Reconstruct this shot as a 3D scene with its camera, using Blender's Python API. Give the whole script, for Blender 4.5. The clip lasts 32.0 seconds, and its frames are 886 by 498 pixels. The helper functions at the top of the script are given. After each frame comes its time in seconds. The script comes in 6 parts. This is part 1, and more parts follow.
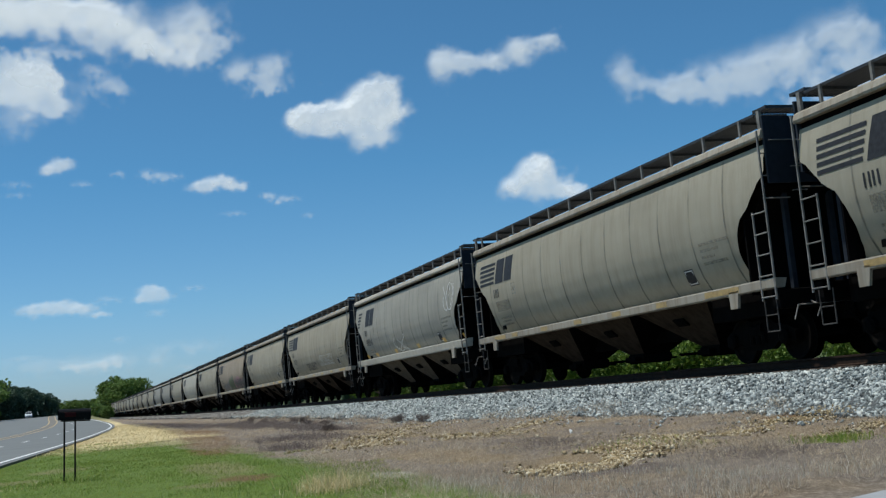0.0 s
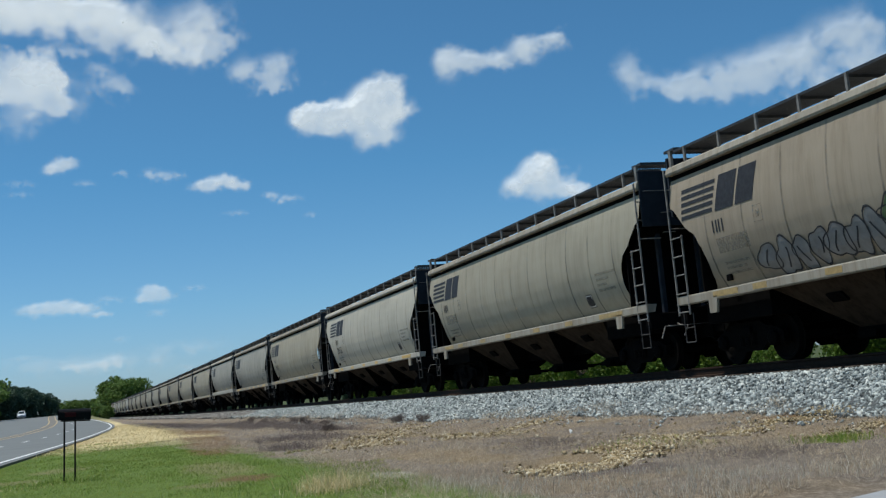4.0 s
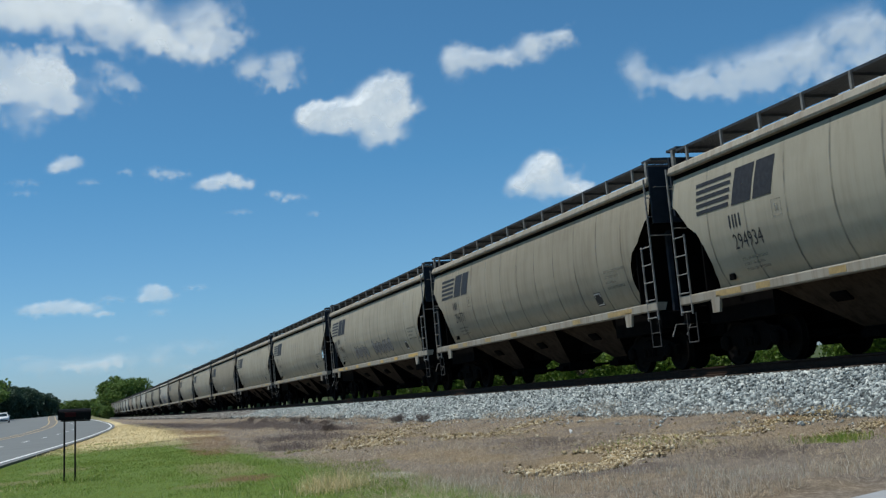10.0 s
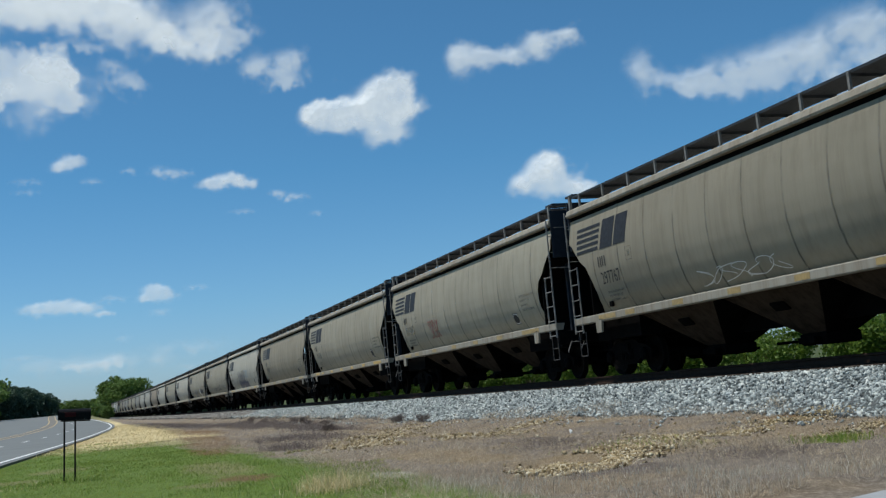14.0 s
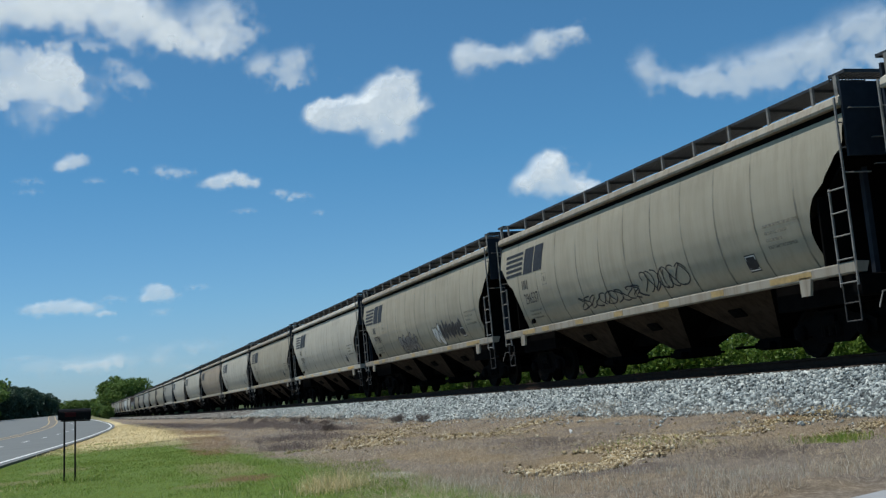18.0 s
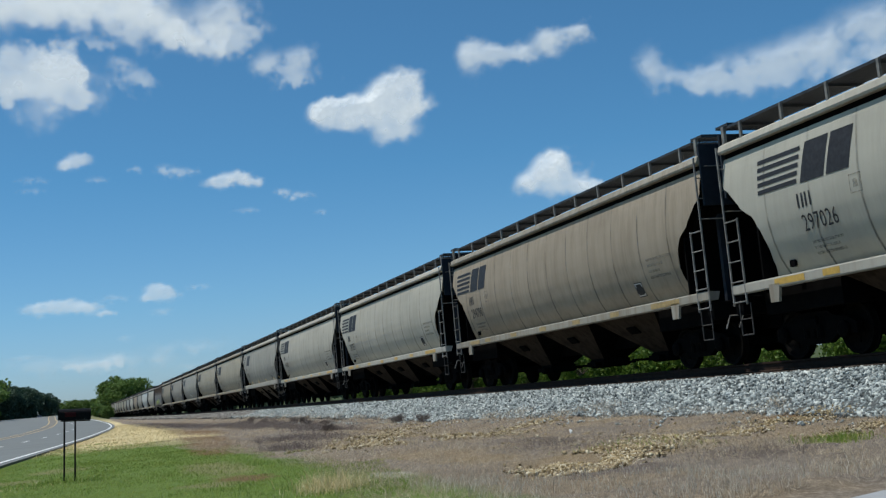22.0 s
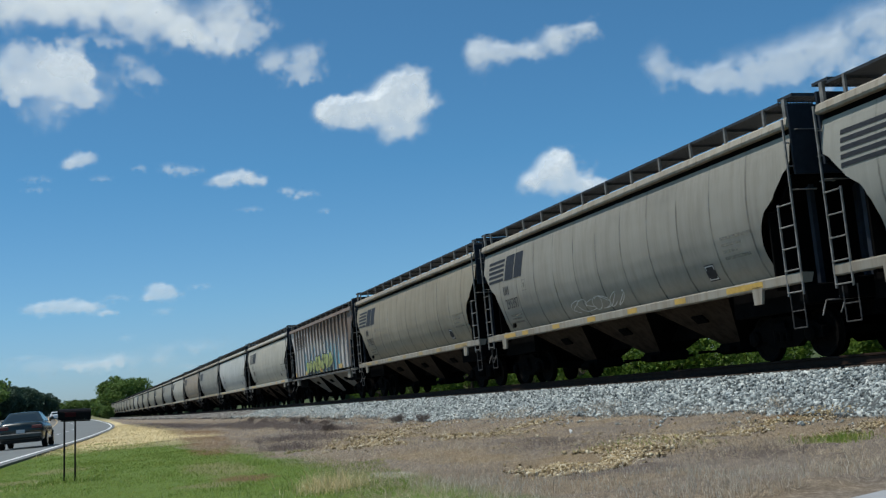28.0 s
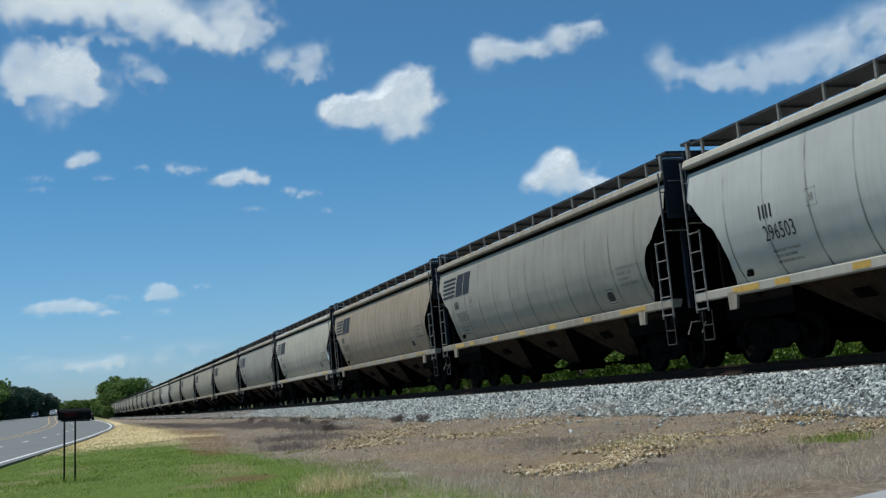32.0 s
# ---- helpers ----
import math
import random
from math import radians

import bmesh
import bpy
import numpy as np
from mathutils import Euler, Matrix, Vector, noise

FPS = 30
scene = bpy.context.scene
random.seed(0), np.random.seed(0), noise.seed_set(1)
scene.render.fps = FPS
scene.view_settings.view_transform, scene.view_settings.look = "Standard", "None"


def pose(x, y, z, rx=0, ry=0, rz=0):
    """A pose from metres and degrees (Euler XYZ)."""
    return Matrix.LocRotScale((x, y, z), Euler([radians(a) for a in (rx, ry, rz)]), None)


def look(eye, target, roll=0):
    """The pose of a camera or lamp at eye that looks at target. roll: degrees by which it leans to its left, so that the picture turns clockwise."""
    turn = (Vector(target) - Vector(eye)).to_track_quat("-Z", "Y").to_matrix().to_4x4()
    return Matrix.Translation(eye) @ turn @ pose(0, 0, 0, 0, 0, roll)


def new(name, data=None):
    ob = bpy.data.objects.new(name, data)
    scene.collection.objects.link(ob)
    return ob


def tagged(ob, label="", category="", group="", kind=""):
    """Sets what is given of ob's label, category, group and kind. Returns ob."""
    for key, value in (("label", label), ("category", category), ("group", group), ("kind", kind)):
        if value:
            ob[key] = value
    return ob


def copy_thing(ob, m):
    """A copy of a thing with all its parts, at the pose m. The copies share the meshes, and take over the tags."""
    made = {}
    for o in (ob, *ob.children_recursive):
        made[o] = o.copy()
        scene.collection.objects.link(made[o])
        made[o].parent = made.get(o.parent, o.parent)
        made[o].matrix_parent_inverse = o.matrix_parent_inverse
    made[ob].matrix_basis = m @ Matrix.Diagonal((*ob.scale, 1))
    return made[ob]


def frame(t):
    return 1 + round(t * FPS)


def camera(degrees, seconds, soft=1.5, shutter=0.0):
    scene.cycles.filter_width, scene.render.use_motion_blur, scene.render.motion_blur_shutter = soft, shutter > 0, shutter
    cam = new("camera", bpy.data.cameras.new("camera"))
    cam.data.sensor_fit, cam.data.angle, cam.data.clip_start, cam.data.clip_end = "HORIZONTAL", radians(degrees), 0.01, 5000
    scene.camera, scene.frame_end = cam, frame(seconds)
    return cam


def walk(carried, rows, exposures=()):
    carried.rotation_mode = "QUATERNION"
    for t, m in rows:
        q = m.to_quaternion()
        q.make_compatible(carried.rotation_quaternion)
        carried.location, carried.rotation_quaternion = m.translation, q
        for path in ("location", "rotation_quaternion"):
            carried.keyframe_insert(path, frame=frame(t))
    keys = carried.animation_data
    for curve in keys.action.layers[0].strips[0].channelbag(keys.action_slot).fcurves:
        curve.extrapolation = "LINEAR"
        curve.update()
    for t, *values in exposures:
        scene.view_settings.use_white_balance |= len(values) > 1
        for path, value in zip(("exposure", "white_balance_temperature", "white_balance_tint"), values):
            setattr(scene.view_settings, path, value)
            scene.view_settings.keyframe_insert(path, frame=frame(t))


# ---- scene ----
# ---------------------------------------------------------------- camera
EYE_Z = 0.9
RAIL_Z = 0.860          # top of the rails
TRACK_X = 13.805         # centre line of the track
TRAIN_V = 20.326         # metres a second, towards the viewer
SECONDS = 32.0


def camera_pose():
    yaw, pitch, roll = radians(18.315), radians(6.959), -5.228
    way = Vector((math.sin(yaw) * math.cos(pitch), math.cos(yaw) * math.cos(pitch), math.sin(pitch)))
    eye = Vector((0, 0, EYE_Z))
    return look(eye, eye + way * 10, roll)


cam = camera(42.2, SECONDS, soft=1.3)
walk(cam, [(0.0, camera_pose()), (SECONDS, camera_pose())])

# ---------------------------------------------------------------- light
SUN_WAY = Vector((-0.325, 0.12, 0.94)).normalized()   # towards the sun
scene.view_settings.exposure = 0.0
world = bpy.data.worlds.new("world")
scene.world = world
world.use_nodes = True
wn = world.node_tree
sky = wn.nodes.new("ShaderNodeTexSky")
sky.sky_type = "NISHITA"
sky.sun_disc = False
sky.sun_elevation = math.asin(SUN_WAY.z)
sky.sun_rotation = math.atan2(SUN_WAY.x, SUN_WAY.y)
sky.altitude = 1500
sky.air_density = 0.75
sky.dust_density = 3.0
sky.ozone_density = 4.0
back = wn.nodes["Background"]
back.inputs["Strength"].default_value = 0.138
tint = wn.nodes.new("ShaderNodeMix")
tint.data_type, tint.blend_type = "RGBA", "MULTIPLY"
tint.inputs[0].default_value = 1.0
tint.inputs[7].default_value = (0.50, 0.825, 0.895, 1)
wn.links.new(sky.outputs[0], tint.inputs[6])
# thin summer haze: greyer towards the horizon, all round
where = wn.nodes.new("ShaderNodeTexCoord")
split = wn.nodes.new("ShaderNodeSeparateXYZ")
haze = wn.nodes.new("ShaderNodeValToRGB")
haze.color_ramp.elements[0].position, haze.color_ramp.elements[0].color = 0.0, (0.72, 0.795, 0.85, 1)
haze.color_ramp.elements[1].position, haze.color_ramp.elements[1].color = 0.20, (0.435, 0.825, 0.885, 1)
mid_haze = haze.color_ramp.elements.new(0.09)
mid_haze.color = (0.57, 0.84, 0.87, 1)
wn.links.new(where.outputs["Generated"], split.inputs[0])
wn.links.new(split.outputs[2], haze.inputs["Fac"])
wn.links.new(haze.outputs["Color"], tint.inputs[7])
wn.links.new(tint.outputs[2], back.inputs["Color"])
sun = new("sun", bpy.data.lights.new("sun", "SUN"))
sun.data.energy = 4.0
sun.data.angle = radians(0.53)
sun.data.color = (1.0, 0.965, 0.90)
sun.matrix_world = look(SUN_WAY * 100, (0, 0, 0))


# ---------------------------------------------------------------- materials
class Nodes:
    """A small helper to write node materials."""

    def __init__(self, name, rough=0.6, metal=0.0, spec=0.5):
        self.mat = bpy.data.materials.new(name)
        self.mat.use_nodes = True
        self.t = self.mat.node_tree
        self.b = self.t.nodes["Principled BSDF"]
        self.b.inputs["Roughness"].default_value = rough
        self.b.inputs["Metallic"].default_value = metal
        self.b.inputs["Specular IOR Level"].default_value = spec
        self.co = None

    def add(self, kind, **inputs):
        n = self.t.nodes.new(kind)
        for k, v in inputs.items():
            n.inputs[k].default_value = v
        return n

    def coords(self, scale=(1, 1, 1), source="Object"):
        tc = self.t.nodes.new("ShaderNodeTexCoord")
        mp = self.t.nodes.new("ShaderNodeMapping")
        mp.inputs["Scale"].default_value = scale
        self.t.links.new(tc.outputs[source], mp.inputs["Vector"])
        return mp.outputs["Vector"]

    def world_coords(self, scale=(1, 1, 1)):
        g = self.t.nodes.new("ShaderNodeNewGeometry")
        mp = self.t.nodes.new("ShaderNodeMapping")
        mp.inputs["Scale"].default_value = scale
        self.t.links.new(g.outputs["Position"], mp.inputs["Vector"])
        return mp.outputs["Vector"]

    def noise(self, vec, scale, detail=4.0, rough=0.6, distortion=0.0):
        n = self.add("ShaderNodeTexNoise", Scale=scale, Detail=detail, Roughness=rough, Distortion=distortion)
        self.t.links.new(vec, n.inputs["Vector"])
        return n.outputs["Fac"]

    def ramp(self, fac, stops):
        r = self.t.nodes.new("ShaderNodeValToRGB")
        while len(r.color_ramp.elements) < len(stops):
            r.color_ramp.elements.new(0.5)
        for e, (p, c) in zip(r.color_ramp.elements, stops):
            e.position = p
            e.color = (c, c, c, 1) if isinstance(c, (int, float)) else (*c, 1)
        self.t.links.new(fac, r.inputs["Fac"])
        return r.outputs["Color"]

    def mix(self, fac, a, b, blend="MIX"):
        m = self.t.nodes.new("ShaderNodeMix")
        m.data_type, m.blend_type = "RGBA", blend
        for v, k in ((fac, 0), (a, 6), (b, 7)):
            if isinstance(v, (int, float)):
                m.inputs[k].default_value = v if k == 0 else (v, v, v, 1)
            elif isinstance(v, tuple):
                m.inputs[k].default_value = (*v, 1)
            else:
                self.t.links.new(v, m.inputs[k])
        return m.outputs[2]

    def math(self, op, a, b=0.0, clamp=False):
        m = self.t.nodes.new("ShaderNodeMath")
        m.operation, m.use_clamp = op, clamp
        for v, k in ((a, 0), (b, 1)):
            if isinstance(v, (int, float)):
                m.inputs[k].default_value = v
            else:
                self.t.links.new(v, m.inputs[k])
        return m.outputs[0]

    def attr(self, name):
        a = self.t.nodes.new("ShaderNodeAttribute")
        a.attribute_name = name
        return a

    def color(self, c):
        if isinstance(c, tuple):
            self.b.inputs["Base Color"].default_value = (*c, 1)
        else:
            self.t.links.new(c, self.b.inputs["Base Color"])

    def rough(self, v):
        self.t.links.new(v, self.b.inputs["Roughness"])

    def bump(self, height, strength=0.3, distance=0.02):
        b = self.add("ShaderNodeBump", Strength=strength, Distance=distance)
        self.t.links.new(height, b.inputs["Height"])
        self.t.links.new(b.outputs["Normal"], self.b.inputs["Normal"])

    def random(self):
        return self.t.nodes.new("ShaderNodeObjectInfo").outputs["Random"]


def plain(name, c, rough=0.6, metal=0.0, vary=0.18, scale=6.0, bump=0.0, grit=60.0):
    m = Nodes(name, rough, metal, 0.02 if max(c) < 0.02 else 0.1 if max(c) < 0.1 else 0.4)
    v = m.coords()
    n = m.noise(v, scale, 5)
    d = m.noise(v, grit, 3)
    lo = tuple(x * (1 - vary) for x in c)
    hi = tuple(min(1, x * (1 + vary)) for x in c)
    m.color(m.mix(m.math("MULTIPLY", d, 0.35), m.ramp(n, [(0.3, lo), (0.7, hi)]), tuple(x * 0.75 for x in c)))
    if bump:
        m.bump(d, bump, 0.01)
    return m.mat


def car_paint(name, base, grime, streak=0.5, top_rust=None, spec=0.22):
    """Weathered freight-car paint: broad tone, rain streaks that run down, specks of dirt."""
    m = Nodes(name, 0.55, 0.0, spec)
    v = m.coords()
    broad = m.noise(m.coords((0.35, 0.35, 0.5)), 1.0, 3)
    runs = m.noise(m.coords((3.0, 3.0, 0.16)), 1.6, 5, 0.7)
    fine = m.noise(m.coords((14, 14, 0.9)), 1.0, 4, 0.7)
    specks = m.noise(v, 26, 5, 0.8)
    shift = m.random()
    c = m.mix(m.ramp(broad, [(0.32, 0.0), (0.68, 1.0)]), base, tuple(x * 0.80 for x in base))
    c = m.mix(m.math("MULTIPLY", m.ramp(runs, [(0.45, 0.0), (0.75, 1.0)]), streak), c, grime)
    c = m.mix(m.math("MULTIPLY", m.ramp(fine, [(0.5, 0.0), (0.8, 1.0)]), streak * 0.10), c, grime)
    c = m.mix(m.math("MULTIPLY", m.ramp(specks, [(0.6, 0.0), (0.72, 1.0)]), 0.35), c, tuple(x * 0.6 for x in grime))
    c = m.mix(m.math("MULTIPLY", shift, 0.10), c, grime)
    if top_rust:
        # rust that has spread down from the roof edge
        sep = m.t.nodes.new("ShaderNodeSeparateXYZ")
        m.t.links.new(v, sep.inputs[0])
        k = m.math("ADD", m.math("MULTIPLY", m.math("SUBTRACT", m.math("SUBTRACT", sep.outputs[2], m.math("MULTIPLY", sep.outputs[1], 0.20)), 3.3), 0.9), m.math("MULTIPLY", m.math("SUBTRACT", runs, 0.42), 3.0))
        k = m.math("ADD", k, m.math("MULTIPLY", m.math("SUBTRACT", broad, 0.5), 2.2))
        c = m.mix(m.ramp(k, [(0.0, 0.0), (0.9, 0.85)]), c, top_rust)
    m.color(c)
    m.rough(m.ramp(runs, [(0.3, 0.58), (0.7, 0.82)]))
    m.bump(broad, 0.25, 0.05)
    return m.mat


M = {}
M["grey"] = car_paint("warm grey car paint", (0.355, 0.328, 0.255), (0.20, 0.175, 0.13), 0.42)
M["light"] = car_paint("light grey car paint", (0.45, 0.43, 0.36), (0.25, 0.24, 0.21), 0.3)
M["pale"] = car_paint("pale bluish grey car paint", (0.49, 0.505, 0.475), (0.29, 0.29, 0.27), 0.3)
M["cool"] = car_paint("cool grey car paint", (0.33, 0.322, 0.278), (0.18, 0.18, 0.165), 0.4)
M["tan"] = car_paint("dusty tan car paint", (0.34, 0.285, 0.215), (0.18, 0.145, 0.10), 0.55)
M["dun"] = car_paint("dull brownish grey car paint", (0.295, 0.265, 0.20), (0.17, 0.14, 0.10), 0.5)
M["dark"] = car_paint("dull dark grey car paint", (0.30, 0.285, 0.242), (0.16, 0.145, 0.12), 0.45)
M["rusty"] = car_paint("rust-stained pale car paint", (0.50, 0.485, 0.46), (0.27, 0.22, 0.18), 0.5, (0.125, 0.08, 0.055))
# hopper sheets: dirt brown, darkened further for the shade under the sill
M["slope"] = car_paint("dirty shaded slope sheet paint", (0.05, 0.036, 0.026), (0.006, 0.005, 0.0045), 0.8, None, 0.02)
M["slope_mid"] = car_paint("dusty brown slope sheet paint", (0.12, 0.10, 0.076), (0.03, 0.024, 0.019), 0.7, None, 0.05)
M["slope_pale"] = car_paint("dusty pale slope sheet paint", (0.20, 0.188, 0.165), (0.06, 0.052, 0.043), 0.6)
M["sill"] = car_paint("dulled sill paint", (0.35, 0.32, 0.26), (0.17, 0.125, 0.085), 0.8)
M["sill_bright"] = car_paint("pale clean sill paint", (0.46, 0.435, 0.37), (0.24, 0.20, 0.15), 0.4)
# near-black below the floor: soot, plus the deep shade under the cars
M["under"] = plain("sooty shaded underframe", (0.005, 0.0047, 0.0047), 0.9, 0.0, 0.4, 4)
M["frame"] = plain("grimy shaded cast steel", (0.0045, 0.0042, 0.004), 0.85, 0.0, 0.4, 8)
M["rustframe"] = plain("rust brown cast steel", (0.09, 0.06, 0.045), 0.8, 0.1, 0.4, 8)
# the end wall's bluish shade is held in this base colour
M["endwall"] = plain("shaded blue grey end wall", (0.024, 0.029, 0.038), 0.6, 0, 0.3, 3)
M["board"] = plain("galvanised grating", (0.07, 0.07, 0.072), 0.5, 0.5, 0.3, 10)
M["rail_white"] = plain("worn white ladder paint", (0.20, 0.19, 0.175), 0.6, 0, 0.6, 5)
M["step_iron"] = plain("sooty bent iron bar", (0.07, 0.066, 0.062), 0.7, 0, 0.5, 6)
M["reflector"] = plain("amber reflective tape", (0.52, 0.32, 0.06), 0.4, 0, 0.2, 9)
M["reflector_dull"] = plain("sooty amber tape", (0.36, 0.25, 0.10), 0.5, 0, 0.3, 9)
M["stencil"] = plain("black stencil paint", (0.035, 0.036, 0.04), 0.55, 0, 0.3, 12)
def worn(name, c, lo, hi, scale):
    """Paint worn through in specks."""
    m = Nodes(name, 0.6)
    m.color(m.ramp(m.noise(m.coords(), 9, 3), [(0.3, tuple(x * 0.85 for x in c)), (0.7, c)]))
    n = m.noise(m.coords((1, 1, 1)), scale, 4, 0.7)
    m.t.links.new(m.ramp(n, [(0.38, lo), (0.62, hi)]), m.b.inputs["Alpha"])
    return m.mat


def seam_mat():
    """A soft dark crease with its shade painted in, smudged unevenly along its length."""
    m = Nodes("smudged shaded panel crease", 0.7)
    m.color((0.10, 0.095, 0.08))
    sep = m.t.nodes.new("ShaderNodeSeparateXYZ")
    m.t.links.new(m.coords(), sep.inputs[0])
    edge = m.math("SUBTRACT", 1.0, m.math("MULTIPLY", m.math("ABSOLUTE", sep.outputs[1]), 24.0), True)
    r = m.t.nodes.new("ShaderNodeObjectInfo").outputs["Random"]
    off = m.t.nodes.new("ShaderNodeCombineXYZ")
    m.t.links.new(m.math("MULTIPLY", r, 60.0), off.inputs[1])
    add = m.t.nodes.new("ShaderNodeVectorMath")
    m.t.links.new(m.coords((2, 2, 1)), add.inputs[0])
    m.t.links.new(off.outputs[0], add.inputs[1])
    n = m.noise(add.outputs[0], 1.3, 5, 0.65)
    n = m.math("ADD", n, m.math("MULTIPLY", m.math("SUBTRACT", 2.9, sep.outputs[2]), 0.10))
    m.t.links.new(m.math("MULTIPLY", edge, m.ramp(n, [(0.35, 0.06), (0.68, 0.75)]), True), m.b.inputs["Alpha"])
    return m.mat


M["stencil_faint"] = worn("faded stencil paint", (0.19, 0.18, 0.15), 0.05, 0.6, 22)
M["seam"] = seam_mat()
M["plate_white"] = plain("white data panel", (0.7, 0.7, 0.68), 0.5, 0, 0.1)
# wheel steel darkened for the shade under the floor
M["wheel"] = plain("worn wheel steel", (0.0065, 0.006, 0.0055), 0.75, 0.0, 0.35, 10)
M["railside"] = plain("rusted rail web", (0.034, 0.021, 0.015), 0.8, 0.1, 0.3, 10, 0.3)
M["tie"] = plain("weathered timber", (0.07, 0.055, 0.045), 0.9, 0, 0.4, 9, 0.4)
M["pavement"] = plain("sun-bleached asphalt", (0.30, 0.31, 0.32), 0.85, 0, 0.12, 3, 0.4, 90)
M["turn_lane"] = plain("brownish worn asphalt", (0.165, 0.15, 0.125), 0.85, 0, 0.12, 0.35, 0.3, 40)
M["asphalt"] = plain("grey road asphalt", (0.146, 0.155, 0.151), 0.85, 0, 0.10, 0.35, 0.3, 40)
M["white_line"] = plain("white road paint", (0.78, 0.78, 0.76), 0.6, 0, 0.1, 5)
M["yellow_line"] = plain("yellow road paint", (0.50, 0.36, 0.16), 0.6, 0, 0.15, 5)


# ---------------------------------------------------------------- mesh helpers
class MB:
    """Collects vertices and faces for one mesh."""

    def __init__(self):
        self.v, self.f = [], []

    def add(self, verts, faces):
        o = len(self.v)
        self.v += [tuple(p) for p in verts]
        self.f += [tuple(i + o for i in q) for q in faces]
        return self

    def box(self, x, y, z, sx, sy, sz, m=None, chamfer=0.0):
        hx, hy, hz = sx / 2, sy / 2, sz / 2
        if chamfer <= 0:
            p = [Vector((a * hx, b * hy, c * hz)) for c in (-1, 1) for b in (-1, 1) for a in (-1, 1)]
            f = [(0, 2, 3, 1), (4, 5, 7, 6), (0, 1, 5, 4), (2, 6, 7, 3), (0, 4, 6, 2), (1, 3, 7, 5)]
        else:
            k = min(chamfer, hx * 0.9, hy * 0.9, hz * 0.9)
            ring = lambda ax, ay, zz: [Vector((s * ax, t * ay, zz)) for s, t in ((-1, -1), (1, -1), (1, 1), (-1, 1))]
            p = ring(hx - k, hy - k, -hz) + ring(hx, hy, -hz + k) + ring(hx, hy, hz - k) + ring(hx - k, hy - k, hz)
            f = [(3, 2, 1, 0), (12, 13, 14, 15)]
            for r in range(3):
                f += [(r * 4 + i, r * 4 + (i + 1) % 4, r * 4 + 4 + (i + 1) % 4, r * 4 + 4 + i) for i in range(4)]
        o = Vector((x, y, z))
        return self.add([(m @ q if m else q) + o for q in p], f)

    def tube(self, a, b, r, n=6, r2=None):
        a, b = Vector(a), Vector(b)
        d = (b - a).normalized()
        u = d.orthogonal().normalized()
        w = d.cross(u)
        r2 = r if r2 is None else r2
        p = [c + (u * math.cos(2 * math.pi * i / n) + w * math.sin(2 * math.pi * i / n)) * q for c, q in ((a, r), (b, r2)) for i in range(n)]
        f = [(i, (i + 1) % n, n + (i + 1) % n, n + i) for i in range(n)] + [tuple(range(n - 1, -1, -1)), tuple(range(n, 2 * n))]
        return self.add(p, f)

    def disc_x(self, x0, x1, y, z, r0, r1, n=20):
        """A round plate on an axle along x."""
        return self.lathe([(x0, r0), (x1, r1)], y, z, n)

    def lathe(self, prof, y, z, n=20):
        p, f = [], []
        for x, r in prof:
            p += [(x, y + r * math.cos(2 * math.pi * i / n), z + r * math.sin(2 * math.pi * i / n)) for i in range(n)]
        for k in range(len(prof) - 1):
            f += [(k * n + i, k * n + (i + 1) % n, k * n + n + (i + 1) % n, k * n + n + i) for i in range(n)]
        f += [tuple(range(n - 1, -1, -1)), tuple(range((len(prof) - 1) * n, len(prof) * n))]
        return self.add(p, f)

    def grid(self, rows):
        """Faces over equally long rows of points."""
        n = len(rows[0])
        p = [q for r in rows for q in r]
        f = [(i * n + j, i * n + j + 1, i * n + n + j + 1, i * n + n + j) for i in range(len(rows) - 1) for j in range(n - 1)]
        return self.add(p, f)

    def prism(self, outline, axis, a, b):
        """A flat outline of (u, v) pushed from a to b along an axis: 'x' takes (y, z), 'y' takes (x, z)."""
        n = len(outline)
        at = (lambda u, v, w: (w, u, v)) if axis == "x" else (lambda u, v, w: (u, w, v)) if axis == "y" else (lambda u, v, w: (u, v, w))
        p = [at(u, v, w) for w in (a, b) for u, v in outline]
        f = [(i, (i + 1) % n, n + (i + 1) % n, n + i) for i in range(n)] + [tuple(range(n - 1, -1, -1)), tuple(range(n, 2 * n))]
        return self.add(p, f)

    def data(self, name, mat, smooth=False):
        me = bpy.data.meshes.new(name)
        me.from_pydata(self.v, [], self.f)
        me.materials.append(mat)
        if smooth:
            me.polygons.foreach_set("use_smooth", [True] * len(me.polygons))
        me.update()
        return me


def fix_normals(me):
    bm = bmesh.new()
    bm.from_mesh(me)
    bmesh.ops.recalc_face_normals(bm, faces=bm.faces)
    bm.to_mesh(me)
    bm.free()
    return me


def part(name, mb, mat=None, parent=None, label="", smooth=False, at=None):
    """One mesh object from a builder or a ready mesh, under its thing."""
    me = fix_normals(mb.data(name, mat, smooth)) if isinstance(mb, MB) else mb
    ob = new(name, me)
    if parent:
        ob.parent = parent
    if at is not None:
        ob.matrix_basis = at if isinstance(at, Matrix) else Matrix.Translation(at)
    if label:
        ob["label"] = label
    return ob


def ease(x, table):
    """Smooth reading of a small table of (x, value)."""
    if x <= table[0][0]:
        return table[0][1]
    for (a, u), (b, v) in zip(table, table[1:]):
        if x <= b:
            k = (x - a) / (b - a)
            return u + (v - u) * k
    return table[-1][1]


